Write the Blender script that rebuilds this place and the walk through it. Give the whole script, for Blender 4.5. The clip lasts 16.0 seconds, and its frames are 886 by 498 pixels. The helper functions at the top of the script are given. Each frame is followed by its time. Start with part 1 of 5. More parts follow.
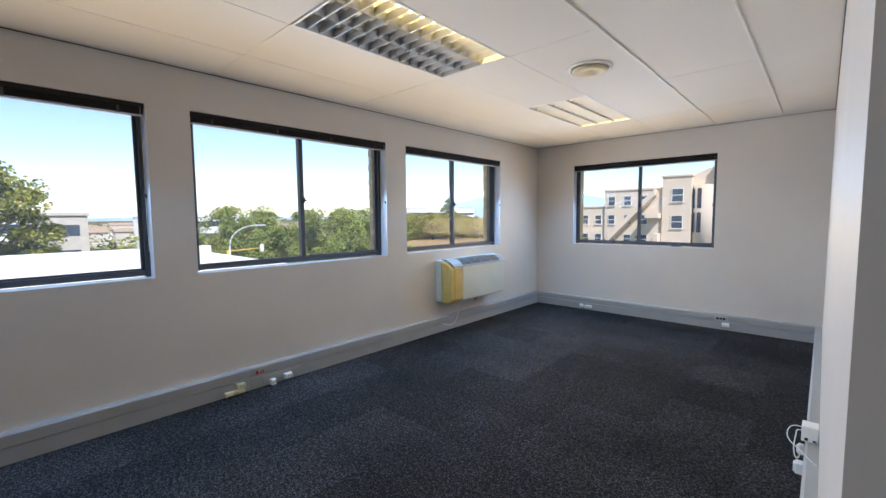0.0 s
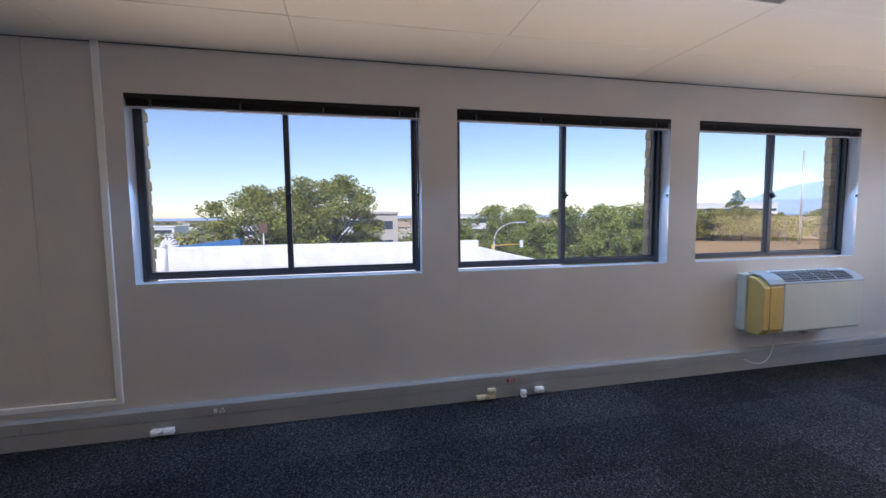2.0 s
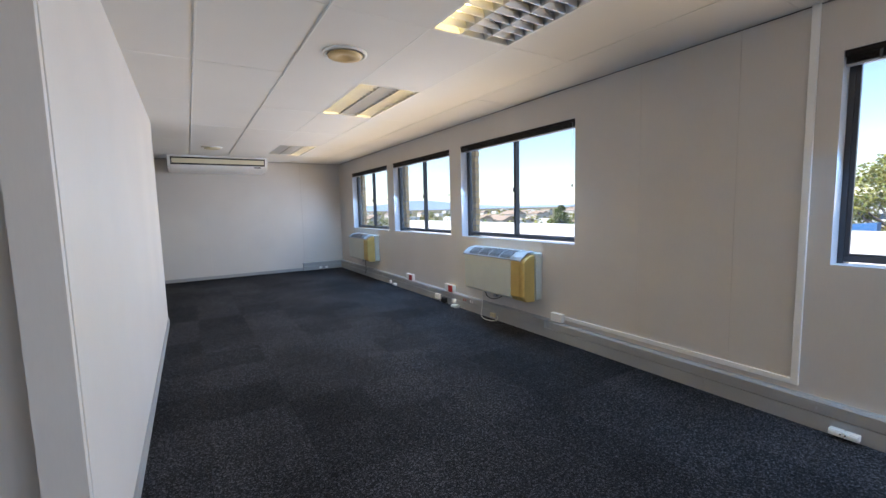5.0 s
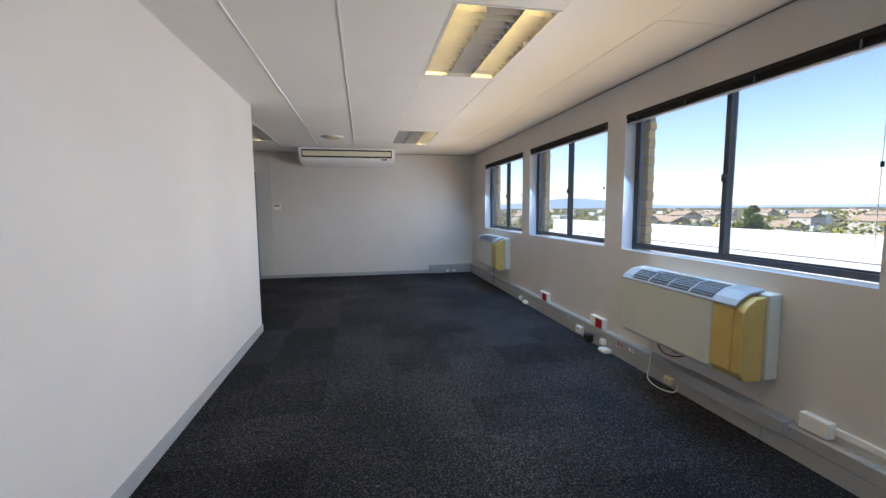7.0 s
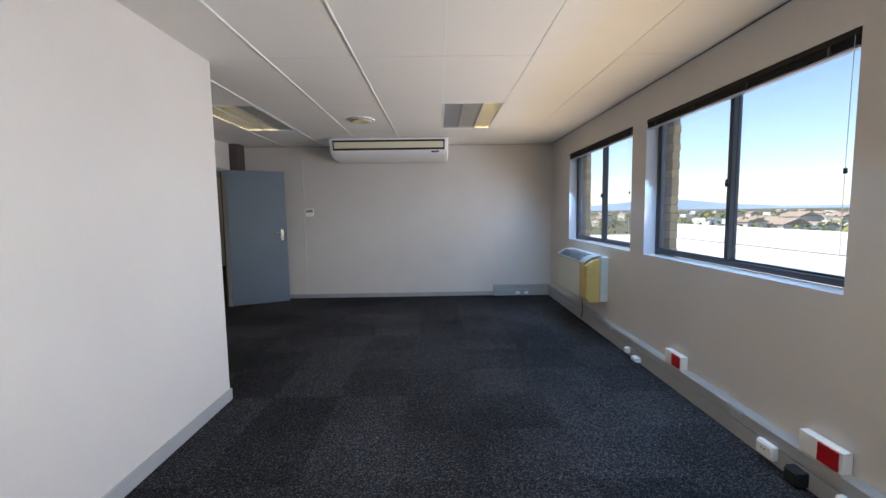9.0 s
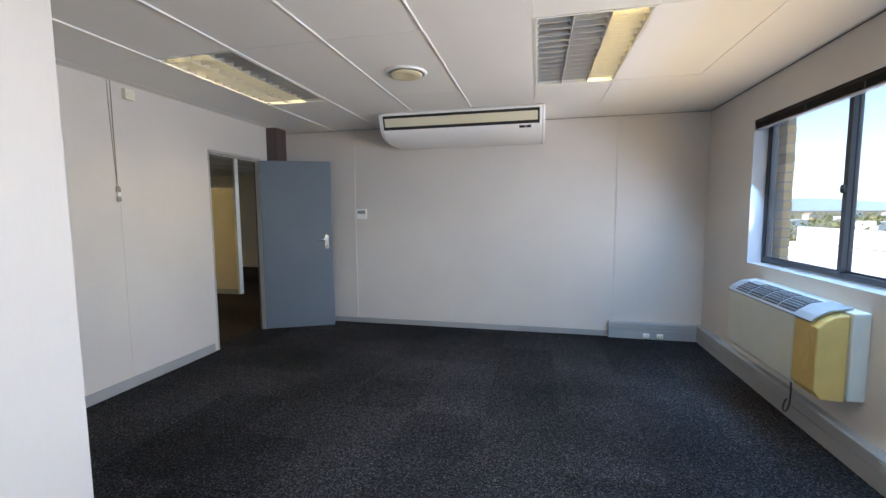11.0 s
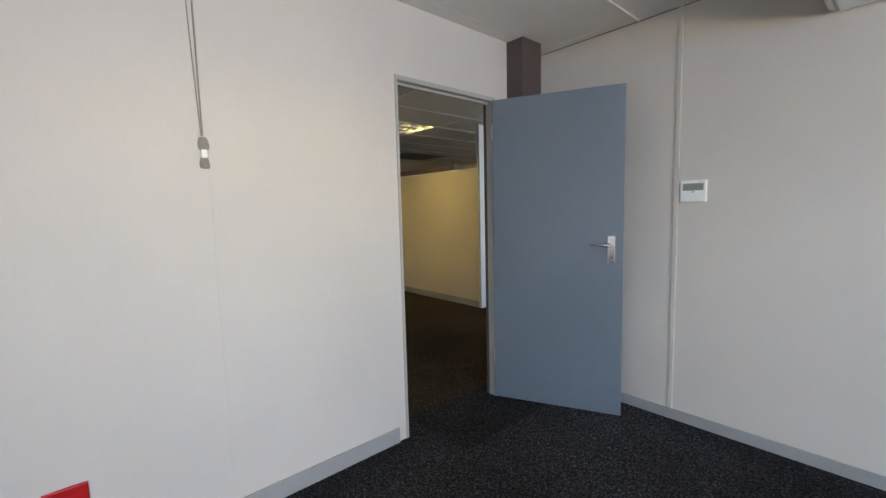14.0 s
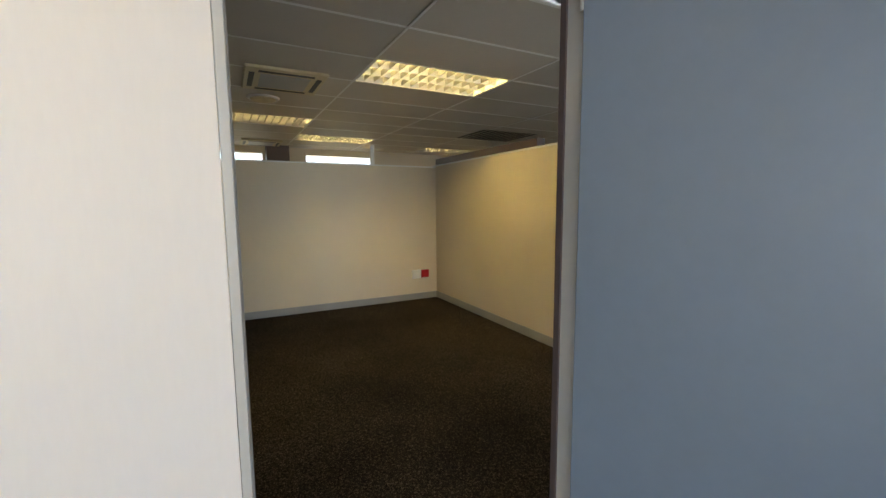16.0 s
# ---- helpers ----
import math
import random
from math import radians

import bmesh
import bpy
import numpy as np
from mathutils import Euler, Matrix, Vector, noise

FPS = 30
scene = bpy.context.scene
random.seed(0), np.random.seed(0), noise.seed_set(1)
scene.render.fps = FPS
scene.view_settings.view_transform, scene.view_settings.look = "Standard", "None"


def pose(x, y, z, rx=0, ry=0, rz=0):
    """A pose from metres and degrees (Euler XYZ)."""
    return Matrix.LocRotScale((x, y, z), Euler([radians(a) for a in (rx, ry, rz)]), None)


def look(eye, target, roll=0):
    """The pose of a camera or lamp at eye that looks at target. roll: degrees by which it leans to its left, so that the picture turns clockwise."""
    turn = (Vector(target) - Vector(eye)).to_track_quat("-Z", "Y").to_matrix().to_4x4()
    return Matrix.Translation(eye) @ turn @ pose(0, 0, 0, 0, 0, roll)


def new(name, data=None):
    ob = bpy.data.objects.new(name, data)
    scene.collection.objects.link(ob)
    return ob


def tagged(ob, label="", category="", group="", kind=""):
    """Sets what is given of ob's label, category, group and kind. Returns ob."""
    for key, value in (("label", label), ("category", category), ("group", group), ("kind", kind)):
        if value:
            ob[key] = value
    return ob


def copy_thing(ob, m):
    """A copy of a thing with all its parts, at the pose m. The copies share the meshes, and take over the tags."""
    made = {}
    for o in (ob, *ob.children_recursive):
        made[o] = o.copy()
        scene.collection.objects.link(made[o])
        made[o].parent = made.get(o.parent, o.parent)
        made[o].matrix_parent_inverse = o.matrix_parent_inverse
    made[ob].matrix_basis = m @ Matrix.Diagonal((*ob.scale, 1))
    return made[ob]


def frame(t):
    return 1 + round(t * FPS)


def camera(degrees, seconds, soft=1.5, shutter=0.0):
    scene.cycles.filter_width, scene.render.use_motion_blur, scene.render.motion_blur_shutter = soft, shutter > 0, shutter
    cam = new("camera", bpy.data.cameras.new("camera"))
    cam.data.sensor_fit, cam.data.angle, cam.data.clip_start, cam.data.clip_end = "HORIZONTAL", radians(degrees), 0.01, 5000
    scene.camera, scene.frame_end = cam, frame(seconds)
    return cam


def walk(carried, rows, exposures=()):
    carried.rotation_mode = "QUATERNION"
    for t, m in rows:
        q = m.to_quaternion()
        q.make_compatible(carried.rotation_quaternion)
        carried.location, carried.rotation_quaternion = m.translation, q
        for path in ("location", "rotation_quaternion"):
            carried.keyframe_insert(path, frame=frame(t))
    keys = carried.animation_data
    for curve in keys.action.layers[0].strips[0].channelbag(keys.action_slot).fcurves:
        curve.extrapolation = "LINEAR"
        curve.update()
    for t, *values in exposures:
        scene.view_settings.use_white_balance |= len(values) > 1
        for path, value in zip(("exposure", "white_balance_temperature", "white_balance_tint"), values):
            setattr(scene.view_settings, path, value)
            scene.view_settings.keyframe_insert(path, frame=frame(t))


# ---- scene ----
cam = camera(94.0, 16.0)
PATH = [
    (0, (0.249, 0.333, 1.351), (-1.104, 1.798, 1.197), -0.5),
    (0.5, (0.065, 0.495, 1.37), (-1.263, 1.984, 1.23), -0.5),
    (1, (-0.066, 0.589, 1.363), (-1.564, 1.906, 1.223), -0.6),
    (1.5, (-0.158, 0.604, 1.377), (-1.918, 1.542, 1.222), -0.5),
    (2, (-0.194, 0.551, 1.354), (-2.139, 0.991, 1.199), -0.6),
    (2.5, (-0.199, 0.53, 1.372), (-2.188, 0.407, 1.196), -0.9),
    (3, (-0.16, 0.451, 1.364), (-2.048, -0.189, 1.197), -1.4),
    (3.5, (-0.086, 0.344, 1.378), (-1.771, -0.721, 1.209), -1.7),
    (4, (-0.023, 0.252, 1.387), (-1.459, -1.128, 1.21), -2.0),
    (4.5, (0.032, 0.179, 1.365), (-1.184, -1.397, 1.181), -1.9),
    (5, (-0.02, 0.084, 1.324), (-1.058, -1.614, 1.129), -1.4),
    (5.2, (-0.071, 0.008, 1.32), (-1.053, -1.722, 1.115), -1.3),
    (7.3, (-0.918, -1.398, 1.328), (-1.222, -3.367, 1.142), -0.2),
    (7.5, (-0.961, -1.569, 1.319), (-1.223, -3.544, 1.139), -0.1),
    (8, (-1.086, -1.993, 1.333), (-1.214, -3.979, 1.135), -0.1),
    (8.2, (-1.133, -2.167, 1.336), (-1.226, -4.156, 1.141), -0.3),
    (10.3, (-1.369, -4.085, 1.378), (-1.202, -6.071, 1.212), -0.7),
    (10.5, (-1.372, -4.256, 1.379), (-1.139, -6.235, 1.206), -0.6),
    (11, (-1.366, -4.691, 1.392), (-0.923, -6.634, 1.213), -0.4),
    (11.5, (-1.299, -5.124, 1.353), (-0.607, -6.993, 1.179), -0.3),
    (12, (-1.188, -5.539, 1.339), (-0.212, -7.273, 1.144), -0.3),
    (12.5, (-0.971, -5.887, 1.327), (0.219, -7.482, 1.122), -0.4),
    (13, (-0.675, -6.21, 1.332), (0.678, -7.667, 1.121), -0.7),
    (13.5, (-0.377, -6.552, 1.324), (1.074, -7.913, 1.12), -1.2),
    (14, (-0.054, -6.875, 1.307), (1.437, -8.194, 1.114), -1.4),
    (14.5, (0.239, -7.224, 1.294), (1.755, -8.512, 1.088), -1.6),
    (15, (0.487, -7.555, 1.295), (2.029, -8.808, 1.061), -1.5),
    (15.5, (0.776, -7.899, 1.305), (2.397, -9.047, 1.071), -0.7),
    (16, (1.047, -8.201, 1.311), (2.809, -9.12, 1.091), -0.4),
]
EXPOSURES = [(0.0, 0.95, 6200, 14), (0.6, 0.7, 6150, 14), (1.6, 0.5, 5900, 21), (2.4, 0.52, 5900, 22), (3.8, 0.55, 6200, 17), (5.0, 1.28, 6100, 14),
             (8.0, 1.0, 6300, 14), (10.5, 1.38, 6150, 13), (12.0, 1.75, 6150, 12), (13.5, 1.85, 6200, 12), (15.0, 1.95, 6250, 11), (16.0, 2.2, 6400, 11)]
walk(cam, [(t, look(eye, target, roll)) for t, eye, target, roll in PATH], EXPOSURES)

# ---- world, sun, large lights ----
SKY = 0.115
sky_world = bpy.data.worlds.new("sky")
scene.world = sky_world
sky_world.use_nodes = True
wn = sky_world.node_tree.nodes
sky_tex = wn.new("ShaderNodeTexSky")
sky_tex.sky_type = "NISHITA"
sky_tex.sun_disc = False
sky_tex.sun_elevation = radians(48)
sky_tex.sun_rotation = radians(122)
sky_tex.altitude = 60
sky_tex.air_density = 1.0
sky_tex.dust_density = 0.25
sky_tex.ozone_density = 1.6
wn["Background"].inputs["Strength"].default_value = SKY
sky_world.node_tree.links.new(sky_tex.outputs["Color"], wn["Background"].inputs["Color"])

sun_data = bpy.data.lights.new("sun", "SUN")
sun_data.energy = 3.8
sun_data.angle = radians(0.5)
sun_data.color = (1.0, 0.95, 0.87)
sun = new("sun", sun_data)
sun.matrix_world = look((60, -42, 80), (0, 0, 0))

# ---- plan, in metres ----
CEIL = 2.400
XW, XE, YN, YS = -3.08, 0.28, 6.126, -9.5      # main room
XB, XP, YP = 1.797, 0.278, -5.848                         # bay by the door
SILL, HEAD = 0.956, 2.115
WEST_WINDOWS = [(-8.60, -6.77), (-6.51, -4.70), (-4.43, -2.56), (-0.745, 1.052), (1.316, 3.09), (3.362, 5.12)]
NORTH_WINDOW = (-2.48, -0.71)
SKY_WATTS, SKY_COLOUR = 19.5, (0.34, 0.63, 1.0)          # from the sky, falling inwards
BOUNCE_WATTS, BOUNCE_COLOUR = 16.5, (1.0, 0.73, 0.385)    # from the sunlit roof and ground, rising inwards


def window_lamp(m, w, h, watts, colour, spread):
    """Daylight let in by one window's opening."""
    d = bpy.data.lights.new("window_light", "AREA")
    d.shape, d.size, d.size_y = "RECTANGLE", w, h
    d.spread = radians(spread)
    d.energy, d.color = watts * w * h / 2.0, colour
    o = new("window_light", d)
    o.matrix_world = m


for y0, y1 in WEST_WINDOWS:
    yc = (y0 + y1) / 2
    window_lamp(look((-3.03, yc, 1.70), (-2.03, yc, 0.90)), y1 - y0 - 0.1, 0.44, SKY_WATTS * 1.8, SKY_COLOUR, 164)
    window_lamp(look((-3.10, yc, 1.18), (-2.10, yc, 1.50)), y1 - y0 - 0.1, 0.30, BOUNCE_WATTS * 1.9, BOUNCE_COLOUR, 150)
window_lamp(look((-1.6, 6.076, 1.70), (-1.6, 5.076, 0.90)), 1.6, 0.44, SKY_WATTS * 1.8, SKY_COLOUR, 164)
window_lamp(look((-1.6, 6.146, 1.18), (-1.6, 5.146, 1.50)), 1.6, 0.30, BOUNCE_WATTS * 1.8, BOUNCE_COLOUR, 150)

# ---- materials ----
def material(name, colour, rough=0.6, metal=0.0, grain=60.0, vary=0.06, patch=1.5, stain=0.06, bump=0.1, spec=0.5, tint=0.0, spread=0.5, stretch=None):
    """A surface with fine grain and broad patches in world scale; tint: spread of lightness from object to object."""
    m = bpy.data.materials.new(name)
    m.use_nodes = True
    n, l = m.node_tree.nodes, m.node_tree.links
    b = n["Principled BSDF"]
    b.inputs["Roughness"].default_value = rough
    b.inputs["Metallic"].default_value = metal
    b.inputs["Specular IOR Level"].default_value = spec
    geo = n.new("ShaderNodeNewGeometry")
    fine, broad = n.new("ShaderNodeTexNoise"), n.new("ShaderNodeTexNoise")
    fine.inputs["Scale"].default_value, fine.inputs["Detail"].default_value, fine.inputs["Roughness"].default_value = grain, 5, 0.62
    broad.inputs["Scale"].default_value, broad.inputs["Detail"].default_value = patch, 5
    if stretch:
        warp = n.new("ShaderNodeVectorMath")
        warp.operation = "MULTIPLY"
        warp.inputs[1].default_value = stretch
        l.new(geo.outputs["Position"], warp.inputs[0])
        l.new(warp.outputs["Vector"], fine.inputs["Vector"])
    else:
        l.new(geo.outputs["Position"], fine.inputs["Vector"])
    l.new(geo.outputs["Position"], broad.inputs["Vector"])
    a = n.new("ShaderNodeMapRange")
    a.inputs["From Min"].default_value, a.inputs["From Max"].default_value = 0.5 - spread, 0.5 + spread
    a.inputs["To Min"].default_value, a.inputs["To Max"].default_value = 1 - vary * 2, 1 + vary * 2
    l.new(fine.outputs["Fac"], a.inputs["Value"])
    c = n.new("ShaderNodeMapRange")
    c.inputs["From Min"].default_value, c.inputs["From Max"].default_value = 0.3, 0.7
    c.inputs["To Min"].default_value, c.inputs["To Max"].default_value = 1 - stain, 1 + stain
    l.new(broad.outputs["Fac"], c.inputs["Value"])
    mul = n.new("ShaderNodeMath")
    mul.operation = "MULTIPLY"
    l.new(a.outputs["Result"], mul.inputs[0])
    l.new(c.outputs["Result"], mul.inputs[1])
    last = mul
    if tint:
        info, r = n.new("ShaderNodeObjectInfo"), n.new("ShaderNodeMapRange")
        r.inputs["To Min"].default_value, r.inputs["To Max"].default_value = 1 - tint, 1 + tint
        l.new(info.outputs["Random"], r.inputs["Value"])
        last = n.new("ShaderNodeMath")
        last.operation = "MULTIPLY"
        l.new(mul.outputs[0], last.inputs[0])
        l.new(r.outputs["Result"], last.inputs[1])
    v = n.new("ShaderNodeVectorMath")
    v.operation = "SCALE"
    v.inputs[0].default_value = colour
    l.new(last.outputs[0], v.inputs["Scale"])
    l.new(v.outputs["Vector"], b.inputs["Base Color"])
    if bump:
        bp = n.new("ShaderNodeBump")
        bp.inputs["Strength"].default_value = bump
        bp.inputs["Distance"].default_value = 0.004
        l.new(fine.outputs["Fac"], bp.inputs["Height"])
        l.new(bp.outputs["Normal"], b.inputs["Normal"])
    return m


def glowing(name, colour, strength):
    m = bpy.data.materials.new(name)
    m.use_nodes = True
    b = m.node_tree.nodes["Principled BSDF"]
    b.inputs["Base Color"].default_value = (0.8, 0.8, 0.75, 1)
    b.inputs["Emission Color"].default_value = (*colour, 1)
    b.inputs["Emission Strength"].default_value = strength
    return m


WALL = material("wall_vinyl", (0.62, 0.585, 0.545), 0.55, grain=110, vary=0.016, patch=1.1, stain=0.045, bump=0.05, spec=0.35, stretch=(1, 1, 0.2))
CEILING = material("ceiling_board", (0.78, 0.77, 0.75), 0.7, grain=160, vary=0.02, patch=0.8, stain=0.03, bump=0.05, spec=0.3)
TBAR = material("white_cover_strip", (0.82, 0.82, 0.80), 0.45, vary=0.02, stain=0.04, bump=0.0)


def carpet(name, dark, light, tint):
    """Loop-pile carpet: dark yarn flecked with paler loops, soiled in broad patches."""
    m = material(name, dark, 0.95, grain=64, vary=0.38, patch=0.8, stain=0.46, bump=0.8, spec=0.1, tint=tint, spread=0.2)
    n, l = m.node_tree.nodes, m.node_tree.links
    b = n["Principled BSDF"]
    geo = n.new("ShaderNodeNewGeometry")
    cells, sep, ramp, mix = n.new("ShaderNodeTexVoronoi"), n.new("ShaderNodeSeparateColor"), n.new("ShaderNodeMapRange"), n.new("ShaderNodeVectorMath")
    cells.inputs["Scale"].default_value = 190
    ramp.inputs["To Min"].default_value, ramp.inputs["To Max"].default_value = 0.72, light
    ramp.inputs["From Min"].default_value, ramp.inputs["From Max"].default_value = 0.58, 1.0
    mix.operation = "SCALE"
    l.new(geo.outputs["Position"], cells.inputs["Vector"])
    l.new(cells.outputs["Color"], sep.inputs[0])
    l.new(sep.outputs[0], ramp.inputs["Value"])
    l.new(ramp.outputs["Result"], mix.inputs["Scale"])
    l.new(b.inputs["Base Color"].links[0].from_socket, mix.inputs[0])
    l.new(mix.outputs["Vector"], b.inputs["Base Color"])
    return m


CARPET = carpet("carpet_tile", (0.0184, 0.0182, 0.0202), 3.9, 0.25)
CARPET_BROWN = carpet("brown_carpet", (0.024, 0.019, 0.0135), 3.2, 0.0)
CARPET_BASE = material("carpet_backing", (0.026, 0.029, 0.036), 0.95, grain=200, vary=0.2, bump=0.3, spec=0.1)
TRUNK = material("grey_trunking_enamel", (0.35, 0.36, 0.365), 0.45, grain=90, vary=0.03, patch=2.5, stain=0.07, bump=0.03)
SKIRT = material("grey_skirting_paint", (0.335, 0.335, 0.335), 0.5, grain=90, vary=0.04, patch=3, stain=0.08, bump=0.04)
DARK_FRAME = material("dark_bronze_aluminium", (0.065, 0.069, 0.080), 0.4, 0.4, vary=0.05, stain=0.1, bump=0.02)
REVEAL = material("white_gloss_reveal", (0.62, 0.63, 0.67), 0.4, grain=40, vary=0.02, patch=3, stain=0.06, bump=0.05)
BLIND = material("dark_brown_slats", (0.009, 0.007, 0.008), 0.55, vary=0.05, bump=0.02, spec=0.25)
BLIND_RAIL = material("pale_bottom_rail", (0.42, 0.42, 0.46), 0.35, 0.3, vary=0.03, bump=0.0)
WHITE_PLASTIC = material("white_plastic", (0.84, 0.84, 0.82), 0.4, vary=0.02, stain=0.04, bump=0.0)
CREAM_PLASTIC = material("aged_cream_plastic", (0.62, 0.55, 0.36), 0.45, vary=0.02, stain=0.05, bump=0.0)
# cream valve plastic with the warm light on it put into the colour
ORANGE_PLASTIC = material("warm_lit_plastic", (0.60, 0.43, 0.20), 0.45, vary=0.02, stain=0.05, bump=0.0)
PALE_PLASTIC = material("pale_cream_plastic", (0.74, 0.70, 0.58), 0.45, vary=0.02, stain=0.04, bump=0.0)
DISPLAY = material("grey_display", (0.22, 0.24, 0.22), 0.3, vary=0.02, bump=0.0)
YELLOW_PLASTIC = material("yellowed_plastic", (0.57, 0.42, 0.14), 0.4, grain=30, vary=0.03, patch=5, stain=0.10, bump=0.02)
COIL_WHITE = material("aged_white_enamel", (0.57, 0.61, 0.57), 0.4, grain=40, vary=0.02, patch=4, stain=0.04, bump=0.02)
GRILLE_DARK = material("dark_grille", (0.022, 0.024, 0.028), 0.5, vary=0.05, bump=0.0)
GRILLE_LIGHT = material("grille_plastic", (0.40, 0.42, 0.45), 0.4, vary=0.03, bump=0.0)
RED_PLASTIC = material("red_plastic", (0.42, 0.003, 0.007), 0.4, vary=0.03, bump=0.0)
BLACK_PLASTIC = material("black_plastic", (0.010, 0.010, 0.011), 0.65, vary=0.03, bump=0.0)
DOOR_BLUE = material("blue_grey_door_paint", (0.142, 0.175, 0.215), 0.42, grain=25, vary=0.03, patch=1.6, stain=0.05, bump=0.03)
FRAME_STEEL = material("greige_steel_frame", (0.40, 0.39, 0.36), 0.45, grain=40, vary=0.03, patch=4, stain=0.07, bump=0.02)
CHROME = material("chrome", (0.80, 0.80, 0.81), 0.16, 1.0, vary=0.02, stain=0.03, bump=0.0)
BROWN_PAINT = material("brown_column_paint", (0.085, 0.062, 0.060), 0.5, vary=0.05, bump=0.05)
LOUVRE = material("louvre_aluminium", (0.50, 0.50, 0.50), 0.34, 0.85, grain=30, vary=0.03, stain=0.06, bump=0.0)
TRAY = material("white_tray_enamel", (0.75, 0.75, 0.72), 0.4, vary=0.02, bump=0.0)
TUBE_LIT = glowing("lit_tube", (1.0, 0.71, 0.22), 12.0)
LID = material("coil_lid_plastic", (0.29, 0.31, 0.33), 0.5, vary=0.03, stain=0.05, bump=0.0)
SLAT_GREY = material("grey_grille_slats", (0.30, 0.31, 0.33), 0.5, vary=0.03, bump=0.0)
OFFICE_CEILING = material("fibre_ceiling_tile", (0.56, 0.52, 0.46), 0.5, grain=160, vary=0.06, patch=0.8, stain=0.08, bump=0.1)
TUBE_WARM = glowing("warm_white_tube", (1.0, 0.79, 0.38), 7.0)
SEAM = material("grey_brown_board_seam", (0.36, 0.33, 0.30), 0.7, grain=30, vary=0.2, patch=6, stain=0.25, bump=0.0)
TUBE_OFF = material("unlit_tube", (0.7, 0.7, 0.68), 0.25, vary=0.02, bump=0.0)
BRICK = material("sandy_face_brick", (0.64, 0.46, 0.23), 0.85, grain=70, vary=0.16, patch=9, stain=0.12, bump=0.5, spec=0.2, tint=0.16)
MORTAR = material("mortar", (0.42, 0.36, 0.28), 0.9, grain=90, vary=0.12, bump=0.4, spec=0.2)
CABLE_WHITE = material("white_cable", (0.7, 0.7, 0.68), 0.45, vary=0.02, bump=0.0)
CABLE_BLACK = material("dark_cable", (0.03, 0.03, 0.03), 0.45, vary=0.02, bump=0.0)
CORD = material("braided_cord", (0.30, 0.27, 0.22), 0.8, vary=0.1, bump=0.1)
AC_WHITE = material("white_air_conditioner_shell", (0.86, 0.86, 0.86), 0.35, vary=0.01, stain=0.03, bump=0.0)
AC_CREAM = material("cream_inlet_panel", (0.68, 0.64, 0.48), 0.5, vary=0.02, stain=0.03, bump=0.0)
PANEL_WALL = material("buff_partition_vinyl", (0.70, 0.62, 0.48), 0.6, grain=200, vary=0.03, stain=0.04, bump=0.05)
ROOF_WHITE = material("white_roof_coating", (0.68, 0.67, 0.65), 0.8, grain=9, vary=0.06, patch=0.35, stain=0.14, bump=0.2)
PARAPET = material("weathered_parapet_plaster", (0.68, 0.67, 0.65), 0.85, grain=12, vary=0.08, patch=2.2, stain=0.10, bump=0.3)
BLUE_SHEET = material("blue_roof_sheet", (0.05, 0.17, 0.40), 0.5, vary=0.04, stain=0.08, bump=0.0)
GROUND = material("dry_grass_and_soil", (0.13, 0.12, 0.07), 0.95, grain=0.5, vary=0.15, patch=0.02, stain=0.3, bump=0.0, spec=0.1)
SAND = material("dry_sandy_lawn", (0.33, 0.22, 0.11), 0.95, grain=1.5, vary=0.1, patch=0.1, stain=0.12, bump=0.0, spec=0.1)
ASPHALT = material("asphalt", (0.055, 0.055, 0.058), 0.9, grain=3, vary=0.1, bump=0.0)
LEAF_A = material("olive_leaves", (0.26, 0.25, 0.06), 0.7, grain=2.2, vary=0.25, patch=0.4, stain=0.3, bump=0.0, spec=0.12)
LEAF_B = material("green_leaves", (0.18, 0.225, 0.055), 0.7, grain=2.2, vary=0.25, patch=0.4, stain=0.3, bump=0.0, spec=0.12)
LEAF_C = material("autumn_leaves", (0.32, 0.24, 0.075), 0.6, grain=2.2, vary=0.25, patch=0.4, stain=0.3, bump=0.0, spec=0.3)
LEAF_RED = material("red_leaves", (0.22, 0.035, 0.025), 0.6, grain=2.2, vary=0.25, bump=0.0, spec=0.3)
BARK = material("grey_brown_bark", (0.14, 0.11, 0.085), 0.9, grain=12, vary=0.2, bump=0.5)
HOUSE_WALL = material("house_plaster", (0.55, 0.50, 0.44), 0.85, grain=4, vary=0.05, stain=0.08, bump=0.0, tint=0.2)
HOUSE_ROOF = material("terracotta_roof", (0.34, 0.25, 0.18), 0.85, grain=6, vary=0.1, bump=0.0, tint=0.3)
OFFICE_WALL = material("beige_facade_plaster", (0.64, 0.53, 0.42), 0.85, grain=3, vary=0.04, patch=0.2, stain=0.05, bump=0.0)
FAR_GLASS = material("distant_window_glass", (0.06, 0.08, 0.11), 0.12, vary=0.02, bump=0.0)
WHITE_FRAME = material("white_window_frame", (0.75, 0.75, 0.74), 0.5, vary=0.02, bump=0.0)
POLE = material("galvanised_pole", (0.55, 0.56, 0.57), 0.4, 0.5, vary=0.03, bump=0.0)
YELLOW_SIGN = material("yellow_road_paint", (0.62, 0.40, 0.04), 0.5, vary=0.03, bump=0.0)
RUST = material("rust_brown_board", (0.15, 0.085, 0.05), 0.7, vary=0.06, bump=0.0)
# distance haze is put into the hills' blue base colour
HILL = material("haze_tinted_hill", (0.30, 0.39, 0.53), 1.0, grain=0.01, vary=0.04, patch=0.002, stain=0.05, bump=0.0, spec=0.0)

